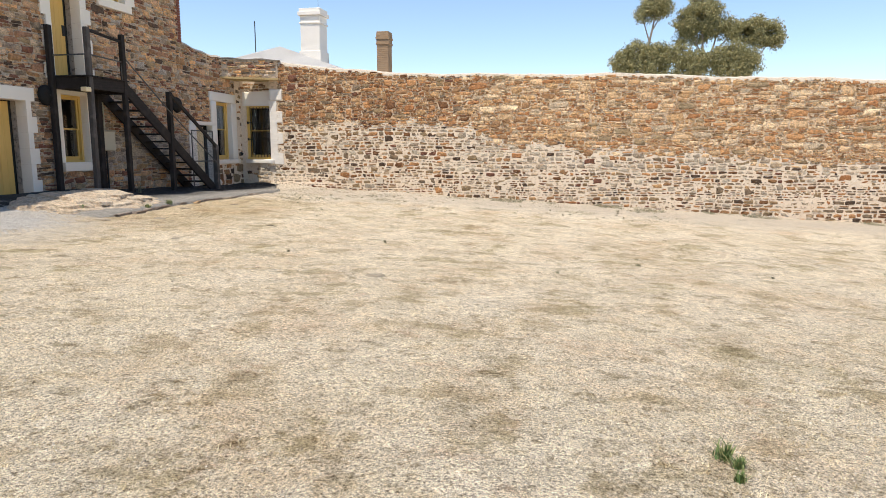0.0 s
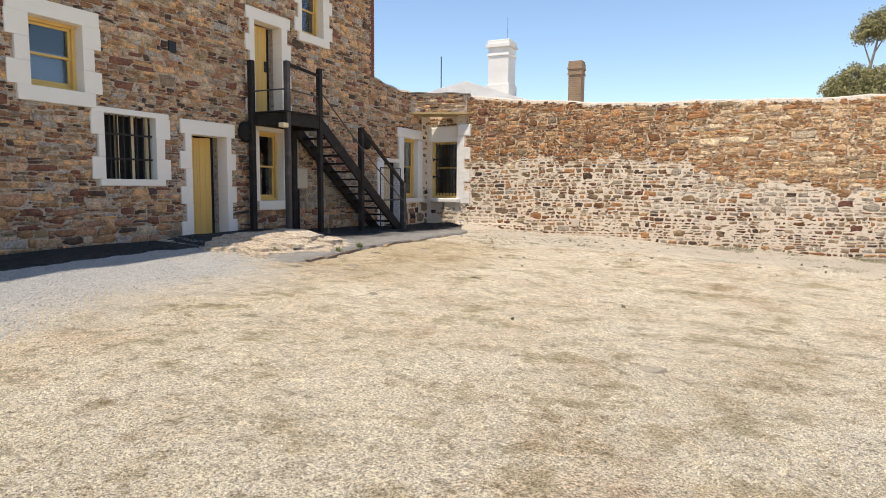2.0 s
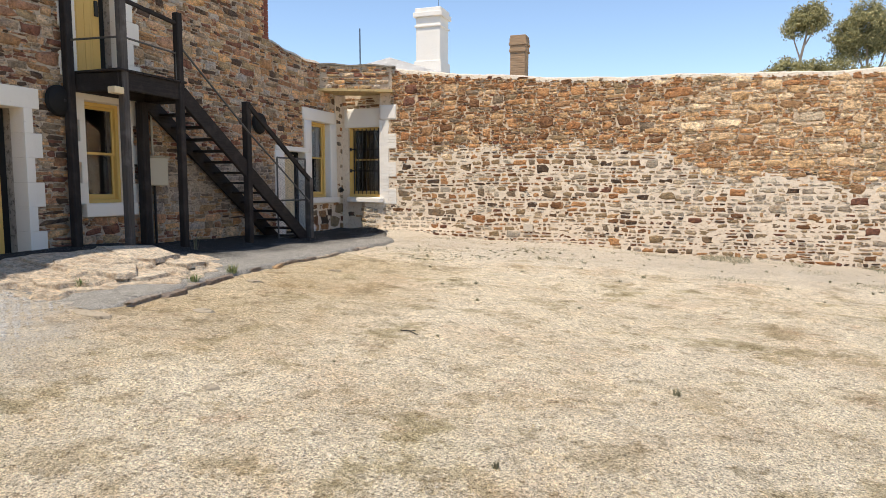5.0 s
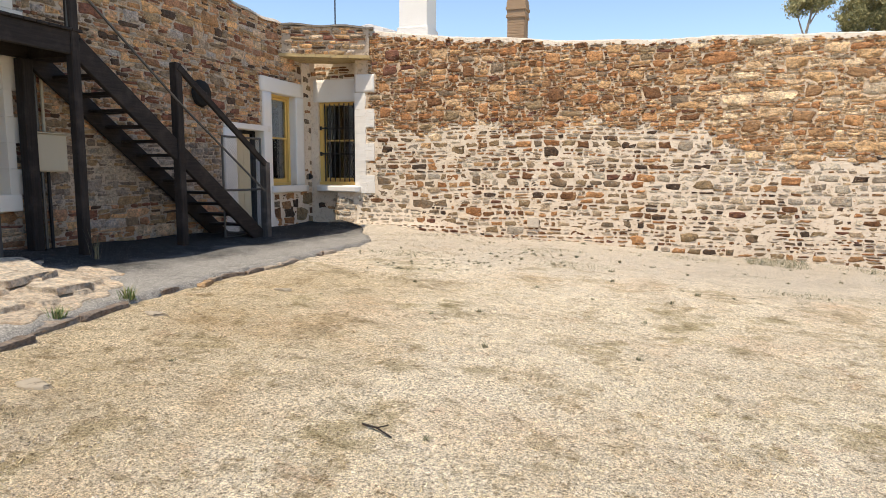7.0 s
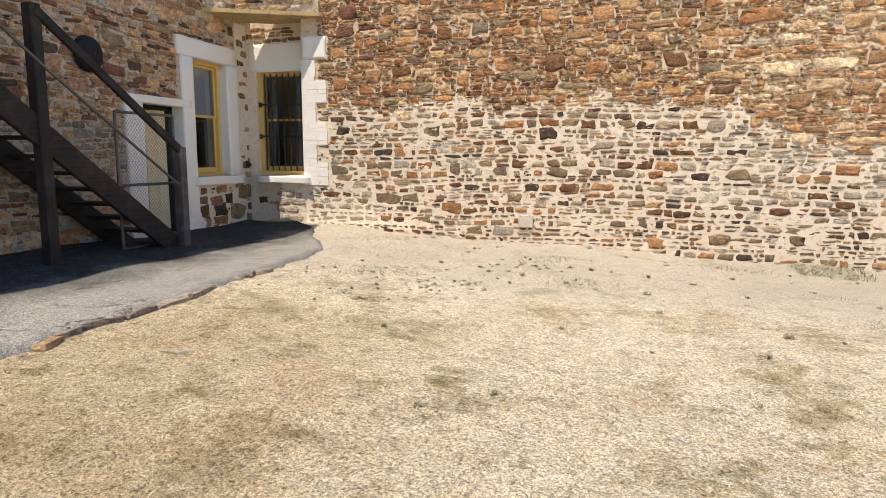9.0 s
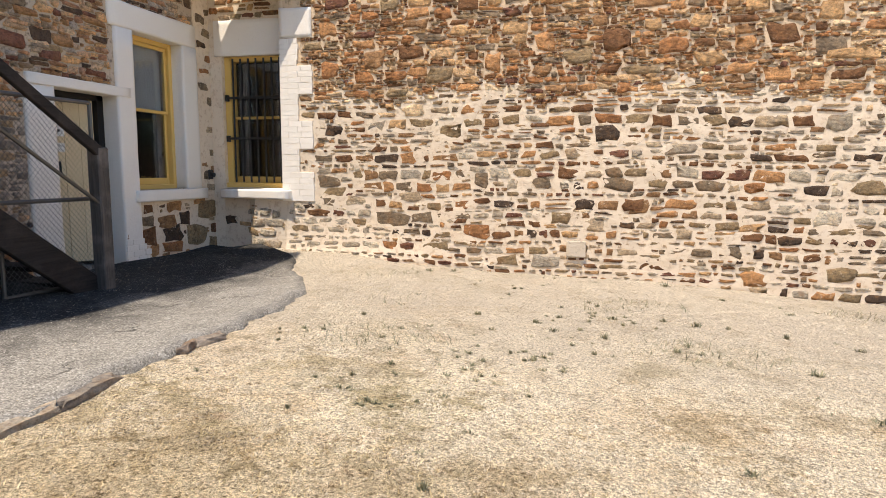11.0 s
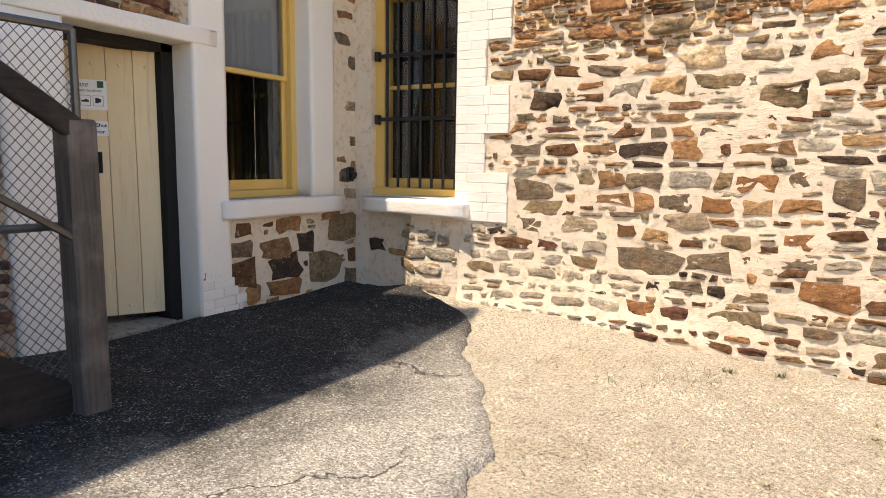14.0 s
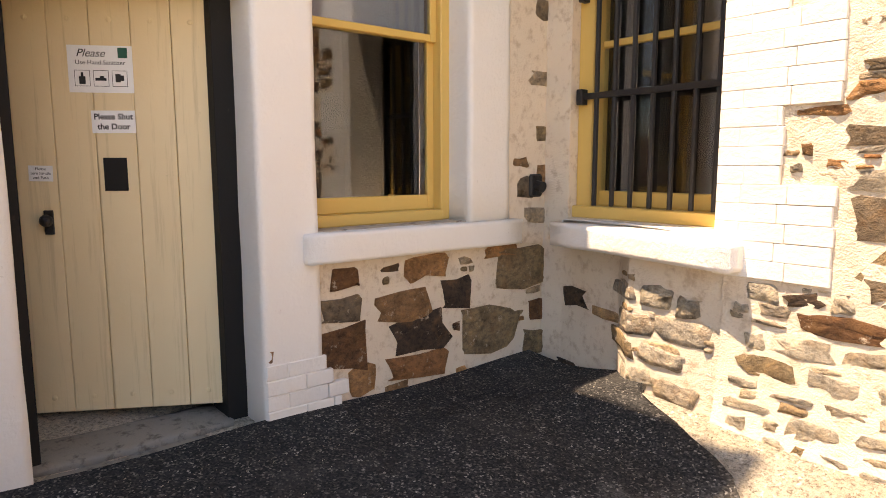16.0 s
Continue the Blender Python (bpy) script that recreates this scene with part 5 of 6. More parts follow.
for k in range(9):
    y = 14.58 + 0.155 * k
    sp("deck_board", box((FX + 0.02, y, DECK), (SX + 0.08, y + 0.145, DECK + 0.032), 0.004))
sp("stub", box((SX - 0.03, 14.45, 2.80), (SX + 0.12, 14.62, 2.9), 0.01), "pale cut timber end", CREAM_DOOR)
top_a, bot_a = Vector((0, 15.90, DECK - 0.16)), Vector((0, 19.80, 0.16))
slope = bot_a - top_a
for x in (SX, WX):
    sp("stringer", beam((x, top_a.y, top_a.z), (x, bot_a.y, bot_a.z), 0.065, 0.27), "", TIMBER_Y)
for k in range(14):
    f = (k + 0.7) / 14.4
    c = top_a + slope * f
    sp("tread", box((WX + 0.034, c.y - 0.125, c.z + 0.02), (SX - 0.034, c.y + 0.125, c.z + 0.062), 0.006))
sp("handrail", beam((SX + 0.06, 17.60, 3.00), (SX + 0.10, 19.75, 1.56), 0.055, 0.10), "", TIMBER_Y)
sp("handrail", beam((SX, 14.70, 4.21), (SX, 15.90, 4.10), 0.05, 0.06), "", TIMBER_Y)
for a, b, r in (((SX + 0.04, 15.86, 3.75), (SX + 0.07, 17.62, 2.46), 0.017), ((SX + 0.07, 17.62, 2.46), (SX + 0.10, 19.75, 1.06), 0.017),
                ((SX, 14.70, 3.66), (SX, 15.90, 3.62), 0.016), ((WX, 14.50, 3.62), (SX, 14.72, 3.66), 0.016), ((SX, 15.82, 3.1), (SX, 15.84, 4.2), 0.018)):
    sp("rail_pipe", rod(a, b, r), "thin galvanised pipe rail", STEEL)

# chain-link gate folded back beside the stair foot
gate = empty("wire_gate", pose(-11.93, 18.86, gz(-11.93, 18.9) + 0.06), "galvanised pipe gate with chain-link mesh", "gate")
GW, GH = 0.97, 1.72
for a, b in (((0, 0, 0), (0, 0, GH)), ((0.08, GW, 0), (0.08, GW, GH)), ((0, 0, GH), (0.08, GW, GH)), ((0, 0, 0), (0.08, GW, 0)), ((0, 0, GH * 0.47), (0.08, GW, GH * 0.47))):
    part("rail", rod(a, b, 0.019), STEEL, gate)
bm = bmesh.new()
n = 40
st = GW / n
def wire(bm, y0, z0, y1, z1):
    a, b = Vector((0.08 * y0 / GW, y0, z0)), Vector((0.08 * y1 / GW, y1, z1))
    off = Vector((0.0020, 0, 0))
    side = Vector((0, (z1 - z0), -(y1 - y0))).normalized() * 0.0020
    v = [bm.verts.new(p) for p in (a - side, a + off, a + side, b - side, b + off, b + side)]
    bm.faces.new([v[0], v[1], v[4], v[3]])
    bm.faces.new([v[1], v[2], v[5], v[4]])
    bm.faces.new([v[2], v[0], v[3], v[5]])
rise = st * 1.15
nz = int(GH / rise)
for i in range(n):
    for j in range(nz):
        if (i + j) % 2 == 0:
            wire(bm, i * st, j * rise, (i + 1) * st, (j + 1) * rise)
        else:
            wire(bm, (i + 1) * st, j * rise, i * st, (j + 1) * rise)
part("mesh", bm, STEEL, gate, "diamond chain-link wire")

# ---- fittings on the building ----
mb = empty("meter_box", pose(FX + 0.005, 16.16, 1.46), "cream metal service box on the wall behind the stair", "service box")
part("body", box((0, -0.25, 0), (0.15, 0.25, 0.50), 0.012), BOX_PAINT, mb)
part("door", box((0.15, -0.235, 0.015), (0.162, 0.235, 0.485), 0.004), BOX_PAINT, mb)
part("roof", box((-0.005, -0.27, 0.5), (0.19, 0.27, 0.515), 0.004), BOX_PAINT, mb)
for dy in (-0.06, 0.03):
    c = tagged(link_mesh("conduit", rod((FX + 0.045, 16.16 + dy, gz(FX, 16.16) - 0.02), (FX + 0.045, 16.16 + dy, 1.46), 0.022), STEEL if dy < 0 else IRON), "vertical service conduit below the box", "pipe", "service conduits")
    c2 = tagged(link_mesh("conduit", rod((FX + 0.045, 16.14 + dy, 1.99), (FX + 0.045, 16.14 + dy, 2.85), 0.02), STEEL if dy < 0 else BOX_PAINT), "vertical service conduit above the box", "pipe", "service conduits")


def bell(name, y, z, label):
    th = empty(name, pose(FX + 0.03, y, z, 0, 90, 0), label, "wall bell")
    bm = bmesh.new()
    prof = [(0.0, 0.12), (0.08, 0.12), (0.155, 0.10), (0.215, 0.06), (0.235, 0.01), (0.235, 0.0)]
    seg = 24
    rings = [[bm.verts.new((r * math.cos(2 * math.pi * k / seg), r * math.sin(2 * math.pi * k / seg), hh)) for k in range(seg)] if r else None for r, hh in prof]
    tip = bm.verts.new((0, 0, 0.12))
    for k in range(seg):
        bm.faces.new([tip, rings[1][k], rings[1][(k + 1) % seg]])
        for a, b in zip(rings[1:], rings[2:]):
            bm.faces.new([a[k], b[k], b[(k + 1) % seg], a[(k + 1) % seg]])
    part("gong", bm, BLACK, th)
    part("back_plate", rod((0, 0, -0.05), (0, 0, 0.0), 0.06, 14), IRON, th)
    part("boss", rod((0, 0, 0.095), (0, 0, 0.13), 0.022, 10), IRON, th)
    return th


bell("wall_bell", 19.29, 2.84, "black round bell on the wall above the stair")
bell("wall_bell", 14.40, 2.72, "black round bell on the wall by the landing")
structure("air_vent", box((FX - 0.02, 12.40, 4.10), (FX + 0.02, 12.58, 4.32), 0.004), IRON, "small dark iron air vent in the wall", "vent")
pf = empty("pipe_outlet", pose(FX + 0.004, 23.0, 1.36), "black iron pipe outlet in the corner", "pipe")
part("flange", box((0, -0.055, -0.07), (0.03, 0.055, 0.07), 0.012), IRON, pf)
part("spout", rod((0.02, 0, 0), (0.075, 0.0, -0.01), 0.035, 14), IRON, pf)
pq = empty("wall_plaque", pose(-7.36, FY - 0.012, 0.46), "small pale marker plate low on the wall", "plaque")
part("plate", box((-0.12, -0.03, -0.10), (0.12, 0.0, 0.10), 0.006), COPING, pq)

# ---- beyond the wall ----
hb = empty("house", pose(-13.4, 30.2, 0), "low white-roofed house behind the yard wall", "house")
bm = bmesh.new()
v = [bm.verts.new(p) for p in ((-6.0, -4.6, 4.15), (5.0, -4.6, 4.15), (5.0, 5, 4.15), (-6.0, 5, 4.15), (-0.1, -2.2, 5.93), (-0.1, 2.5, 5.93))]
for f in ((0, 1, 4), (1, 2, 5, 4), (2, 3, 5), (3, 0, 4, 5)):
    bm.faces.new([v[i] for i in f])
bmesh.ops.solidify(bm, geom=bm.faces[:], thickness=0.05)
part("roof", bm, ROOF_PAINT, hb, "white painted metal hip roof")
part("wall", box((-5.4, -4.0, -0.5), (4.4, 4.4, 4.2)), CREAM_SURROUND, hb)
ch = part("chimney", box((1.10, -2.7, 4.2), (1.96, -1.9, 7.05), 0.01), WHITE, hb, "white rendered chimney")
for lo, hi in (((1.05, -2.75, 4.2), (2.01, -1.85, 5.62)), ((1.06, -2.74, 6.72), (2.00, -1.86, 6.79)), ((1.02, -2.78, 7.05), (2.04, -1.82, 7.20)), ((1.07, -2.73, 7.20), (1.99, -1.87, 7.34))):
    part("band", box(lo, hi, 0.012), WHITE, ch)
part("aerial", rod((1.75, -2.3, 7.4), (1.75, -2.3, 8.3), 0.006, 6), STEEL, ch)
part("mast", rod((-1.35, -2.0, 5.4), (-1.35, -2.0, 7.05), 0.022), IRON, hb, "thin dark roof mast")

cb = empty("brick_chimney", pose(-9.17, 29.2, 0), "weathered brown brick chimney stack", "chimney")
part("stack", box((-0.255, -0.255, -0.4), (0.255, 0.255, 6.1), 0.01), CHIMNEY_BRICK, cb)
z = 4.6
while z < 6.05:
    part("brick_course", box((-0.262, -0.262, z), (0.262, 0.262, z + 0.068), 0.006), CHIMNEY_BRICK, cb)
    z += 0.08
for lo, hi, e in ((6.02, 6.10, 0.295), (6.10, 6.24, 0.275), (6.24, 6.33, 0.305), (6.33, 6.48, 0.285), (6.48, 6.57, 0.27)):
    part("cap_course", box((-e, -e, lo), (e, e, hi), 0.008), CHIMNEY_BRICK, cb)


# ---- gum trees ----
def leaf_crown(name, blobs, count, seed, parent, size=(0.10, 0.22), gaps=-0.9):
    """Many small hanging leaf clumps, gathered round uneven lobes."""
    r = np.random.default_rng(seed)
    vol = np.array([b[3] * b[4] * b[5] for b in blobs])
    pick = r.choice(len(blobs), count, p=vol / vol.sum())
    B = np.array(blobs, float)[pick]
    d = r.normal(size=(count, 3))
    d /= np.linalg.norm(d, axis=1)[:, None]
    rad = r.uniform(0.15, 1.0, count) ** 0.45 * (1 + 0.22 * np.sin(d[:, 0] * 5 + pick) * np.cos(d[:, 2] * 6 + 2 * pick))
    c = B[:, :3] + d * rad[:, None] * B[:, 3:6]
    twig = r.normal(0, 0.16, (max(1, count // 14), 3))[r.integers(0, max(1, count // 14), count)]
    c = c + twig
    keep = np.sin(c[:, 0] * 3.1) + np.sin(c[:, 1] * 2.3) + np.sin(c[:, 2] * 3.7) > gaps
    c = c[keep]
    n = len(c)
    s = r.uniform(*size, n)[:, None]
    a = r.normal(size=(n, 3))
    a[:, 2] -= 0.8
    a /= np.linalg.norm(a, axis=1)[:, None]
    b = np.cross(a, r.normal(size=(n, 3)))
    b /= np.linalg.norm(b, axis=1)[:, None] + 1e-9
    pts = np.stack([c - a * s, c + b * s * 0.32, c + a * s, c - b * s * 0.32 + 0.02], 1).reshape(-1, 3)
    me = bpy.data.meshes.new(name)
    me.from_pydata(pts.tolist(), [], [(4 * i, 4 * i + 1, 4 * i + 2, 4 * i + 3) for i in range(n)])
    me.materials.append(LEAF)
    ob = new(name, me)
    ob.parent = parent
    return ob


def limb(bm, pts, r0, r1, seg=7):
    prev = None
    for i, p in enumerate(pts):
        r = r0 + (r1 - r0) * i / (len(pts) - 1)
        ring = [bm.verts.new((p[0] + r * math.cos(2 * math.pi * k / seg), p[1] + r * math.sin(2 * math.pi * k / seg), p[2])) for k in range(seg)]
        if prev:
            for k in range(seg):
                bm.faces.new([prev[k], prev[(k + 1) % seg], ring[(k + 1) % seg], ring[k]])
        prev = ring


def gum(name, x, y, limbs, blobs, count, seed, label, size=(0.07, 0.16)):
    th = empty(name, pose(x, y, -0.9), label, "tree")
    for i, (pts, r0, r1) in enumerate(limbs):
        bm = bmesh.new()
        limb(bm, pts, r0, r1)
        part("trunk" if i == 0 else "limb", bm, BARK, th)
    leaf_crown("crown", blobs, count, seed, th, size, -1.6 if "tree" in name else -2.4)
    return th


TY = 67.0
gum("gum_tree", 5.5, TY, [([(0, 0, 0), (-0.5, 0, 8), (-0.6, 0, 11.5), (-0.1, 0, 14.2), (0.1, 0, 15.6)], 0.20, 0.05), ([(-0.35, 0, 12.6), (-0.8, 0.1, 14.0), (-1.1, 0.1, 15.0)], 0.08, 0.03), ([(-0.1, 0, 13.8), (0.5, 0, 15.0), (0.8, 0.1, 15.9)], 0.07, 0.03)],
    [(-0.95, 0, 15.2, 0.95, 0.8, 0.75), (0.3, 0, 16.3, 1.1, 0.9, 0.85), (0.9, 0.1, 15.7, 0.75, 0.7, 0.7), (-0.4, 0, 16.1, 0.95, 0.8, 0.75), (0.0, 0, 15.3, 0.9, 0.7, 0.6)], 9000, 51, "slender gum tree with a small high crown")
gum("gum_tree", 10.2, TY + 1, [([(0, 0, 0), (-0.2, 0, 8), (-0.1, 0, 11.5), (-0.3, 0, 14.5)], 0.24, 0.06), ([(-0.1, 0, 10), (0.8, 0, 12.2), (1.2, 0, 14.0)], 0.13, 0.04), ([(0, 0, 11), (-0.9, 0, 13), (-1.4, 0, 14.4)], 0.10, 0.03), ([(0.2, 0, 10.6), (1.5, 0, 12.4), (2.4, 0, 13.4)], 0.09, 0.03)],
    [(-1.6, 0, 14.6, 1.25, 1.0, 1.3), (-0.2, 0, 15.4, 1.6, 1.2, 1.3), (0.9, 0, 14.2, 1.4, 1.0, 1.2), (-0.6, 0.3, 13.5, 1.5, 0.9, 1.0), (-0.4, 0, 16.5, 1.1, 0.9, 0.6), (2.3, 0, 13.7, 1.1, 0.9, 1.0), (-2.2, 0, 13.0, 0.6, 0.6, 0.9)], 24000, 52, "large gum tree with a broad olive crown")
gum("gum_tree", 14.0, TY, [([(0, 0, 0), (0.2, 0, 7), (0.1, 0, 9.8), (0.6, 0, 13.0)], 0.22, 0.06), ([(0.1, 0, 9.8), (-0.7, 0, 11.8), (-1.0, 0, 13.2)], 0.10, 0.03), ([(0.2, 0, 10.4), (1.4, 0, 12.0), (2.0, 0, 13.0)], 0.08, 0.03)],
    [(-0.9, 0, 13.3, 1.1, 0.9, 0.95), (0.4, 0, 13.6, 1.3, 1.0, 1.05), (1.6, 0, 13.1, 1.15, 0.9, 1.1), (2.2, 0, 12.6, 0.65, 0.7, 0.9), (0.6, 0, 12.6, 1.2, 0.8, 0.8)], 15000, 53, "gum tree with a spreading crown")
gum("bush", 4.4, TY - 2, [([(0, 0, 0), (0, 0, 6), (0.2, 0, 10.5)], 0.2, 0.05)],
    [(-1.7, 0, 10.6, 1.1, 1.1, 1.2), (-0.6, 0, 11.3, 1.2, 1.2, 1.2), (0.9, 0, 11.2, 1.2, 1.2, 1.1), (2.0, 0, 11.0, 0.9, 1.0, 1.2), (0, 0, 9.8, 2.5, 1.3, 1.0)], 20000, 54, "dense olive scrub below the gums")
gum("bush", 12.3, TY - 2, [([(0, 0, 0), (0, 0, 6), (0.2, 0, 10.0)], 0.2, 0.05)],
    [(-1.2, 0, 10.8, 1.0, 1.1, 1.1), (0, 0, 11.2, 1.1, 1.2, 1.0), (1.2, 0, 10.6, 1.1, 1.1, 1.0), (0, 0, 9.8, 2.1, 1.3, 1.0)], 15000, 55, "dense dark scrub below the gums")
gum("bush", 8.4, TY - 2, [([(0, 0, 0), (0, 0, 6), (0.1, 0, 10.0)], 0.16, 0.05)],
    [(-0.6, 0, 11.0, 1.0, 1.0, 1.1), (0.9, 0, 10.5, 1.2, 1.0, 1.1), (0.2, 0, 9.8, 1.6, 1.0, 0.9)], 9000, 56, "small olive scrub below the gums")


# ---- stone flags and kerb of the path ----
def flag(name, x, y, pts, lift, thick, label, group, material):
    bm = bmesh.new()
    top = [bm.verts.new((x + px, y + py, gz(x + px, y + py) + lift + 0.01 * math.sin(9 * px + 5 * py))) for px, py in pts]
    low = [bm.verts.new((v.co.x * 1.0 + 0.02 * (1 if v.co.x > x else -1), v.co.y, v.co.z - thick)) for v in top]
    bm.faces.new(top)
    for i in range(len(top)):
        j = (i + 1) % len(top)
        bm.faces.new([top[i], low[i], low[j], top[j]])
    bmesh.ops.bevel(bm, geom=[e for e in bm.edges if all(v in top for v in e.verts)], offset=0.007, segments=1, affect="EDGES")
    return tagged(link_mesh(name, bm, material), label, "paving stone", group)


FLAG = mortar_material("flagstone", (0.33, 0.275, 0.20), (0.45, 0.38, 0.285), (0.10, 0.08, 0.055))
r = np.random.default_rng(5)


def blob(w, h, n=9):
    a = np.sort(r.uniform(0, 2 * np.pi, n) * 0.25 + np.linspace(0, 2 * np.pi, n, endpoint=False))
    k = r.uniform(0.8, 1.12, n)
    return [(w / 2 * kk * math.cos(t), h / 2 * kk * math.sin(t)) for t, kk in zip(a, k)]


# low broken rock ledge by the door, in worn layers
nx, ny = 110, 180
lx, ly = np.linspace(-12.3, -9.6, nx), np.linspace(11.7, 15.6, ny)
LX, LY = np.meshgrid(lx, ly, indexing="ij")
rad = np.hypot((LX + 10.95) / 0.98, (LY - 13.6) / 1.45) + 0.11 * np.sin(5 * LX + 3 * LY) + 0.07 * np.sin(11 * LY - 4 * LX) + 0.025 * np.sin(23 * LX + 17 * LY)
fall = np.clip(1.12 - rad, 0, 1) * 4.2
step_h = np.floor(fall) + sstep(0.0, 0.07, fall - np.floor(fall)) + 0.35 * (fall - np.floor(fall)) - 0.35
LZ = ground_z(LX, LY) + 0.025 + 0.052 * np.minimum(step_h, 3.4) + r.normal(0, 0.0025, LX.shape) - 0.06 * (rad > 1.16)
ids = np.arange(nx * ny).reshape(nx, ny)
me = bpy.data.meshes.new("rock_ledge")
me.from_pydata(np.stack([LX, LY, LZ], -1).reshape(-1, 3).tolist(), [], np.stack([ids[:-1, :-1], ids[1:, :-1], ids[1:, 1:], ids[:-1, 1:]], -1).reshape(-1, 4).tolist())
me.materials.append(LEDGE_ROCK)
tagged(new("rock_ledge", me), "low layered tan rock ledge before the door", "rock ledge")
for x, y, w, h, lift in ((-10.95, 14.15, 1.0, 1.1, 0.215), (-10.35, 14.3, 0.55, 0.6, 0.165), (-10.75, 13.25, 1.1, 0.85, 0.185), (-11.3, 13.1, 0.8, 0.7, 0.17), (-10.25, 13.45, 0.5, 0.7, 0.115), (-10.6, 12.55, 0.7, 0.5, 0.115)):
    flag("flagstone", x, y, blob(w, h, 10), lift, 0.07, "worn tan flagstone of the ledge before the door", "flagstones by the door", LEDGE_ROCK)


def edging(x, y, ln, wd, turn, seed):
    """A rough lump of stone, half sunk along the path's edge."""
    bm = bmesh.new()
    bmesh.ops.create_cube(bm, size=1.0)
    bmesh.ops.subdivide_edges(bm, edges=bm.edges[:], cuts=3, use_grid_fill=True)
    for v in bm.verts:
        q = v.co.copy()
        q = q * (1 - 0.30 * max(0.0, q.length - 0.5))
        q += noise.noise_vector(q * 2.6 + Vector((seed * 3.7, seed, 0))) * 0.16
        v.co = Vector((q.x * wd, q.y * ln, q.z * 0.13))
        v.co.z += 0.012 * noise.noise(Vector((v.co.y * 14, seed, v.co.x * 14)))
    o = tagged(link_mesh("kerb_stone", bm, STONE_PALE), "rough weathered edging stone of the path", "paving stone", "edging stones")
    o.matrix_world = pose(x, y, gz(x, y) - 0.018, 0, 0, turn)
    return o


y, k = 12.3, 0
while y < 19.35:
    ln = float(r.uniform(0.18, 0.6))
    e = float(path_edge(y + ln / 2))
    if r.random() < (0.9 if y < 17.6 else 0.6):
        lean = math.degrees(math.atan2(float(path_edge(y)) - float(path_edge(y + ln)), ln))
        edging(e + 0.01, y + ln / 2, ln * 1.02, float(r.uniform(0.08, 0.16)), lean + float(r.normal(0, 5)), k)
    y += ln
    k += 1
for x, y, w, h in ((-9.35, 11.9, 0.45, 0.22), (-8.6, 12.6, 0.3, 0.16), (-7.0, 10.8, 0.14, 0.10), (-3.05, 9.2, 0.28, 0.18), (-9.25, 14.3, 0.35, 0.10), (-8.9, 15.9, 0.28, 0.07)):
    flag("loose_stone", x, y, blob(w, h, 8), 0.02, 0.04, "flat stone half sunk in the yard", "loose stones", FLAG)


# ---- weeds, dry grass and pebbles ----
def tuft(bm, x, y, z, n, height, spread, rr):
    for _ in range(n):
        a = rr.uniform(0, 2 * math.pi)
        lean = rr.uniform(0.1, 1.0) * spread
        h = height * rr.uniform(0.4, 1.0)
        w = rr.uniform(0.002, 0.005) * (1 + height * 2)
        bx, by = x + rr.normal(0, spread * 0.25), y + rr.normal(0, spread * 0.25)
        tx, ty = bx + lean * math.cos(a), by + lean * math.sin(a)
        px, py = -math.sin(a) * w, math.cos(a) * w
        v = [bm.verts.new(p) for p in ((bx - px, by - py, z), (bx + px, by + py, z), ((bx + tx) / 2 + px * 0.8, (by + ty) / 2 + py * 0.8, z + h * 0.65), ((bx + tx) / 2 - px * 0.8, (by + ty) / 2 - py * 0.8, z + h * 0.65), (tx, ty, z + h))]
        bm.faces.new(v[:4])
        bm.faces.new([v[3], v[2], v[4]])


rr = np.random.default_rng(77)
WEEDS = [(-6.23, 14.75, 0.16), (-6.6, 15.92, 0.12), (-7.74, 17.03, 0.12), (-3.6, 20.5, 0.14), (-6.99, 15.58, 0.12), (-3.89, 12.31, 0.16), 
         (0.35, 11.5, 0.13), (-5.0, 16.4, 0.18), (-9.9, 14.2, 0.16), (-10.6, 13.1, 0.14), (-7.0, 19.9, 0.12), (-7.6, 20.2, 0.10), (-6.2, 20.6, 0.13), (-8.0, 21.3, 0.10), (-5.2, 21.5, 0.12),
         (-2.0, 21.6, 0.14), (-9.5, 18.0, 0.08), (-8.4, 19.6, 0.10), (-4.4, 18.2, 0.14), (-1.0, 18.8, 0.14), (0.5, 20.8, 0.16), (2.2, 21.2, 0.16), (-6.3, 22.55, 0.16), (-11.4, 15.7, 0.5), (-10.4, 12.3, 0.16), (1.5, 14.6, 0.12), (-4.8, 10.4, 0.1)]
q = np.random.default_rng(78)
WEEDS += [(float(a), float(b), float(c)) for a, b, c in zip(q.uniform(-9.4, 2.5, 90), q.uniform(17.0, 22.5, 90), q.uniform(0.06, 0.14, 90))]
WEEDS += [(float(a), float(b), float(c)) for a, b, c in zip(q.uniform(-8.5, 4.5, 22), q.uniform(8.0, 17.0, 22), q.uniform(0.05, 0.11, 22))]
PATCH = [(-8.48, 18.25), (-8.33, 18.01), (-8.14, 17.88), (-8.04, 18.91), (-7.86, 18.86), (-7.72, 19.45), (-7.52, 19.26), (-7.42, 19.53), (-7.53, 18.85), (-7.85, 18.42), (-8.84, 18.91), (-9.13, 19.2), (-8.04, 22.0), (-7.36, 20.47), (-7.04, 20.76), (-6.83, 20.62)]
for a, b in PATCH:
    for _ in range(7):
        WEEDS.append((a + float(q.normal(0, 0.22)), b + float(q.normal(0, 0.22)), float(q.uniform(0.05, 0.10))))
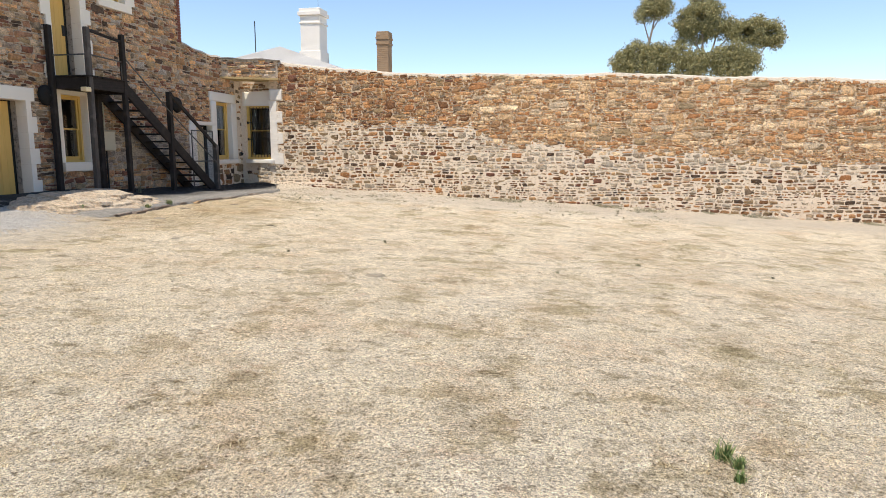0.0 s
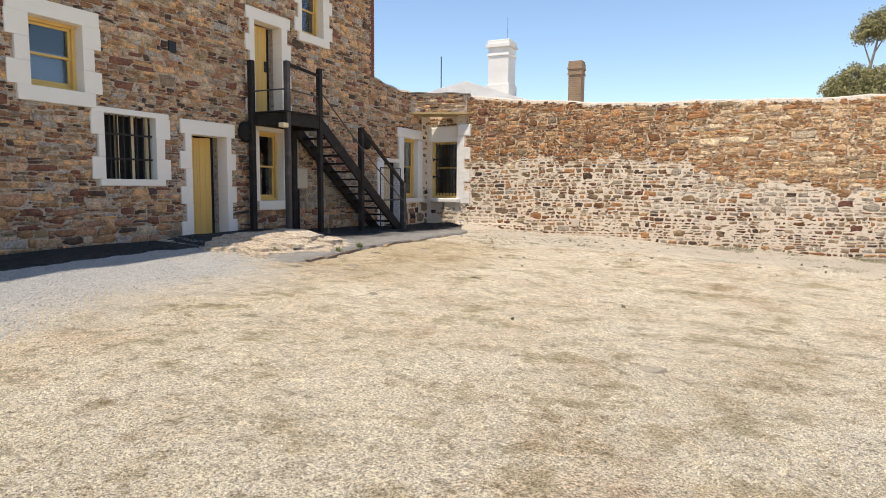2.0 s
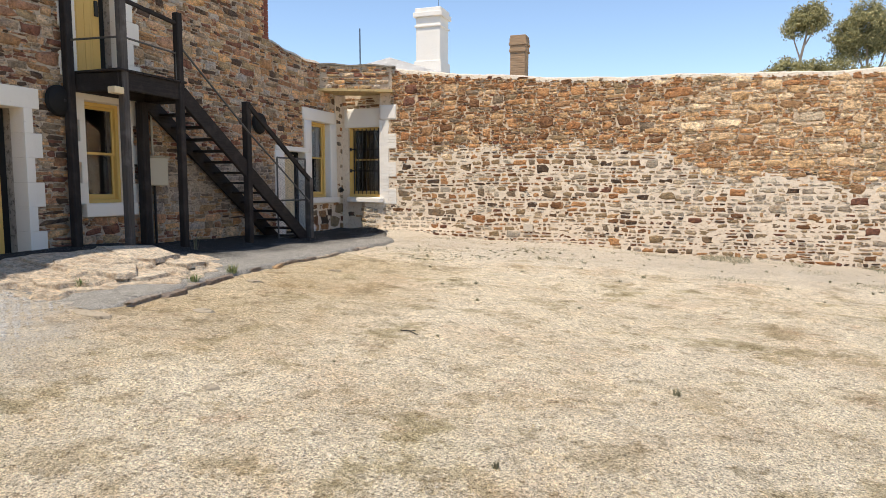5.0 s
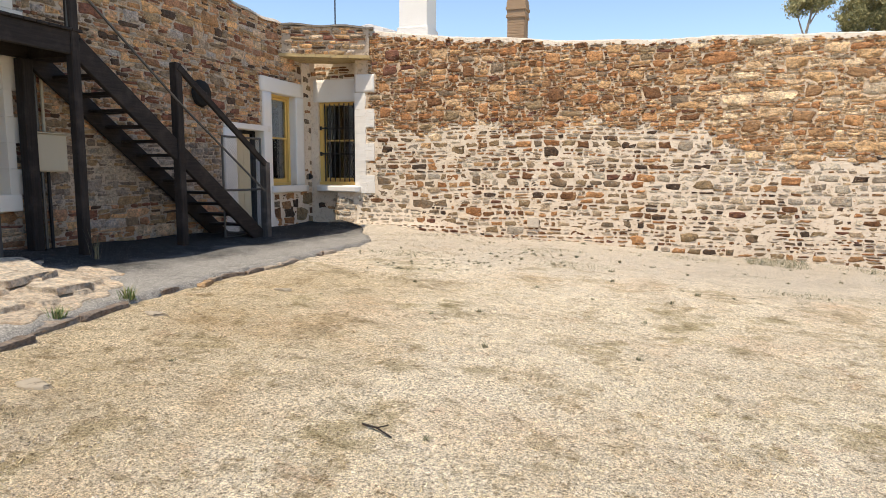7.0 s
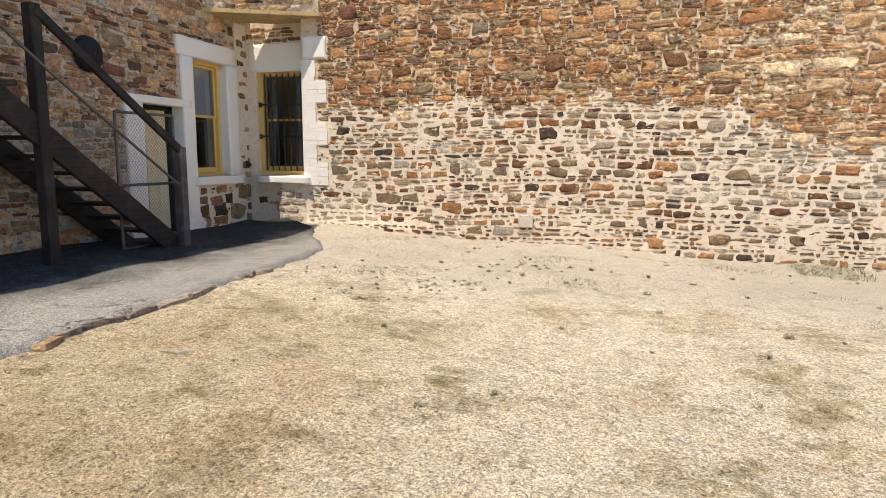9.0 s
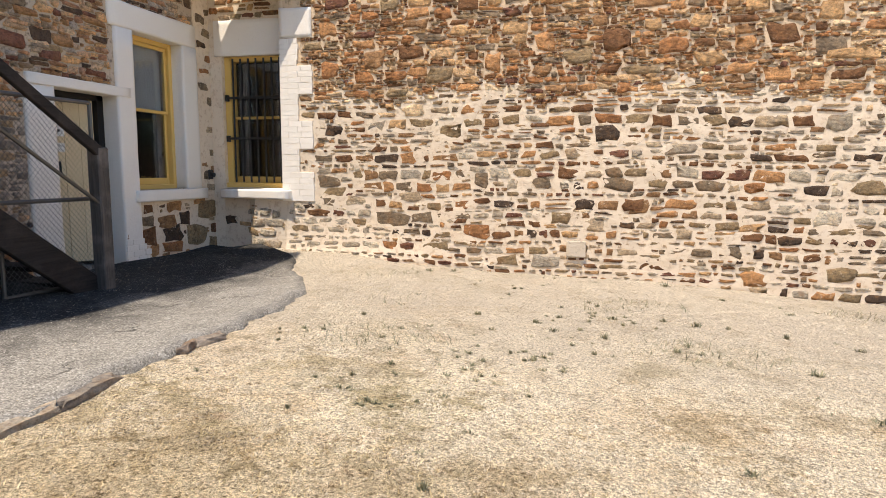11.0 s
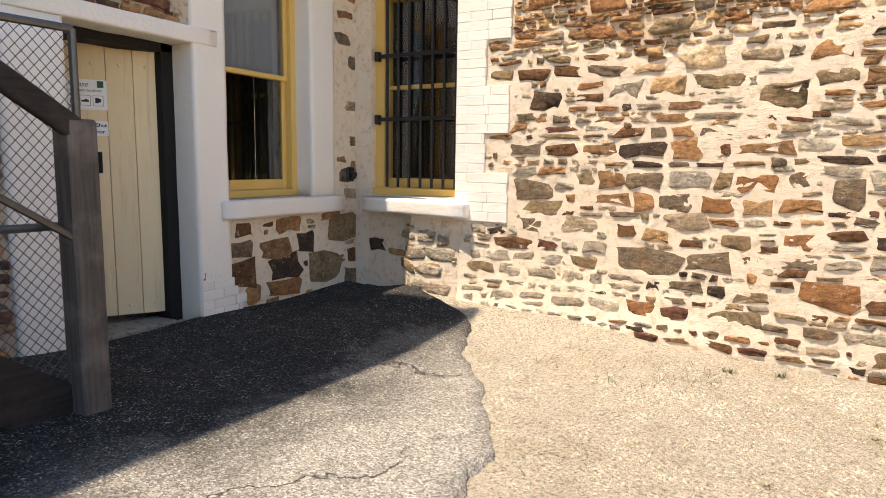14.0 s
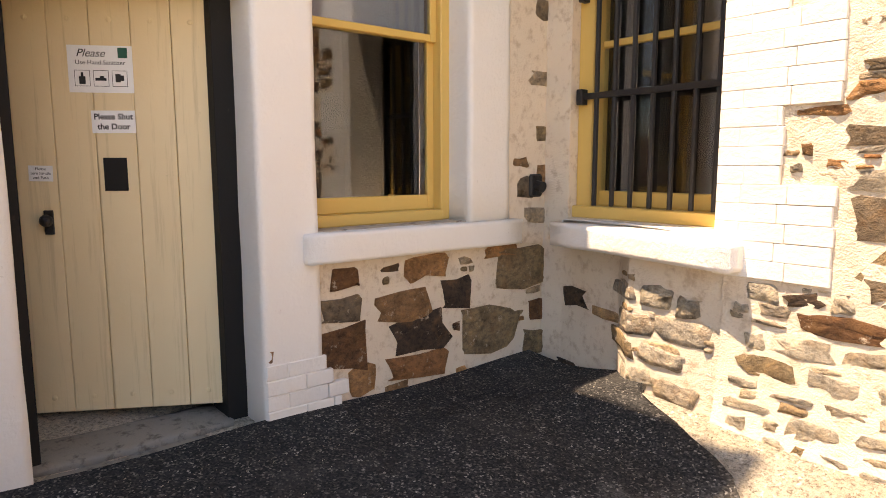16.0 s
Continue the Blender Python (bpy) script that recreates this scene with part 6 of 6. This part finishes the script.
for x, y, s in ((0.27, 5.03, 0.14), (0.33, 4.95, 0.10), (0.30, 4.78, 0.09), (-9.72, 14.5, 0.20), (-9.68, 13.7, 0.16), (-10.3, 12.6, 0.18)):
    bm = bmesh.new()
    tuft(bm, 0, 0, -0.01, 70, s * 0.8, s * 0.6, rr)
    o = tagged(link_mesh("green_tuft", bm, LUSH), "fresh green grass tuft in the dry yard", "grass tuft", "green tufts")
    o.location = (x, y, gz(x, y) + (0.05 if x < -9 else 0.0))
for x, y, s in WEEDS:
    bm = bmesh.new()
    k = float(rr.uniform(0.45, 1.0))
    tuft(bm, 0, 0, -0.01, int(14 + 26 * k) if s < 0.3 else 16, s * (0.55 * k if s < 0.3 else 1), s * (float(rr.uniform(0.25, 0.6)) if s < 0.3 else 0.25), rr)
    o = tagged(link_mesh("weed", bm, WEED), "small grey-green weed tuft in the dry yard", "weed", "weeds in the yard")
    o.location = (x, y, gz(x, y))


bm = bmesh.new()
for a, b, w in (((-0.10, 0.06, 0.02), (0.02, 0.0, 0.035), 0.007), ((0.02, 0.0, 0.035), (0.13, -0.05, 0.015), 0.005), ((0.02, 0.0, 0.035), (0.06, 0.07, 0.03), 0.004)):
    add_rod(bm, a, b, w, 6)
o = tagged(link_mesh("twig", bm, TIMBER), "dead dark twig lying on the dry grass", "twig")
o.location = (-6.39, 12.92, gz(-6.39, 12.92) - 0.012)


def scatter(n, x0, x1, y0, y1, seed, keep):
    q = np.random.default_rng(seed)
    x, y = q.uniform(x0, x1, n), q.uniform(y0, y1, n)
    k = keep(x, y)
    return x[k], y[k], q


def off_path(x, y):
    return (x > path_edge(y) + 0.05) | (y < 12.1)


def in_gravel(x, y):
    return (x < -8.9 + 0.5 * np.sin(1.3 * y) + 0.35 * np.sin(37.0 * x + 51.0 * y) - 0.35 * np.maximum(0, y - 8)) & (y < 12.3)


def grassy(x, y):
    return off_path(x, y) & ~in_gravel(x, y)


def sprigs(name, n, box4, seed, height, material, label, keep=grassy):
    x, y, q = scatter(n, *box4, seed, keep)
    clump = np.sin(2.1 * x + 1.3 * np.sin(1.7 * y)) + np.sin(2.7 * y + 1.1 * np.sin(2.3 * x)) + q.normal(0, 0.7, len(x)) > -0.7
    x, y = x[clump], y[clump]
    m = len(x)
    z = ground_z(x, y) - 0.004
    a = q.uniform(0, 2 * np.pi, m)
    h = height * q.uniform(0.35, 1.0, m)
    ln = h * q.uniform(0.5, 2.6, m)
    w = q.uniform(0.0018, 0.0045, m) * (1 + height * 4)
    c, s = np.cos(a), np.sin(a)
    p = np.stack([np.stack([x - s * w, y + c * w, z], -1), np.stack([x + s * w, y - c * w, z], -1), np.stack([x + c * ln, y + s * ln, z + h], -1)], 1).reshape(-1, 3)
    me = bpy.data.meshes.new(name)
    me.from_pydata(p.tolist(), [], np.arange(3 * m).reshape(-1, 3).tolist())
    me.materials.append(material)
    return tagged(new(name, me), label, "grass", kind="stuff")


sprigs("dry_grass", 300000, (-10.2, 5.5, 2.5, 17.4), 61, 0.022, STRAW, "short clipped straw-dry grass")
sprigs("weed_seedlings", 20000, (-10.3, 4.0, 18.6, 22.75), 62, 0.065, WEED, "sparse green seedlings in the grit", lambda x, y: off_path(x, y) & (np.sin(2.3 * x + 0.8 * y) + np.sin(3.9 * y - x) > 1.05))


sprigs("wall_grass", 9000, (-5.5, 9.0, 21.9, 22.76), 66, 0.11, WEED, "sparse grass along the foot of the wall", lambda x, y: np.sin(1.7 * x) + np.sin(4.1 * x + 1) > 0.2)


def pebbles(name, n, box4, seed, size, label, keep=grassy, material=GRAVEL_STONE):
    x, y, q = scatter(n, *box4, seed, keep)
    m = len(x)
    s = size * q.uniform(0.35, 1.0, m) ** 1.5
    z = ground_z(x, y)
    s = np.where(off_path(x, y), s, 0.4 * s)
    lift = np.where(off_path(x, y), 0.0, 0.056)
    unit = np.array([(1, 0, 0), (-0.5, 0.87, 0), (-0.5, -0.87, 0), (0.1, 0.1, 0.75)])
    a = q.uniform(0, 2 * np.pi, m)
    ux = unit[None, :, 0] * np.cos(a)[:, None] - unit[None, :, 1] * np.sin(a)[:, None]
    uy = unit[None, :, 0] * np.sin(a)[:, None] + unit[None, :, 1] * np.cos(a)[:, None]
    st = q.uniform(0.7, 1.4, (m, 1))
    p = np.stack([x[:, None] + ux * s[:, None] * st, y[:, None] + uy * s[:, None] / st, (z + lift)[:, None] + unit[None, :, 2] * s[:, None] - 0.002], -1).reshape(-1, 3)
    base = 4 * np.arange(m)[:, None]
    f = np.concatenate([base + np.array([0, 1, 3]), base + np.array([1, 2, 3]), base + np.array([2, 0, 3])])
    me = bpy.data.meshes.new(name)
    me.from_pydata(p.tolist(), [], f.tolist())
    me.materials.append(material)
    return tagged(new(name, me), label, "gravel", kind="stuff")


pebbles("grit", 130000, (-12.6, -4.5, 17.0, 22.75), 63, 0.011, "loose pale grit before the wall", lambda x, y: off_path(x, y) | (np.sin(91.7 * x + 57.3 * y) > 0.97))
pebbles("gravel", 130000, (-12.6, -7.6, 3.0, 12.4), 64, 0.016, "pale grey gravel along the building", in_gravel, GRAVEL_GREY)
pebbles("yard_pebbles", 110000, (-10, 4.5, 2.0, 18), 65, 0.013, "scattered small pebbles in the dry yard")

# ---- single stones of the nearest masonry ----
for args in SINGLES:
    single_stones(*args)
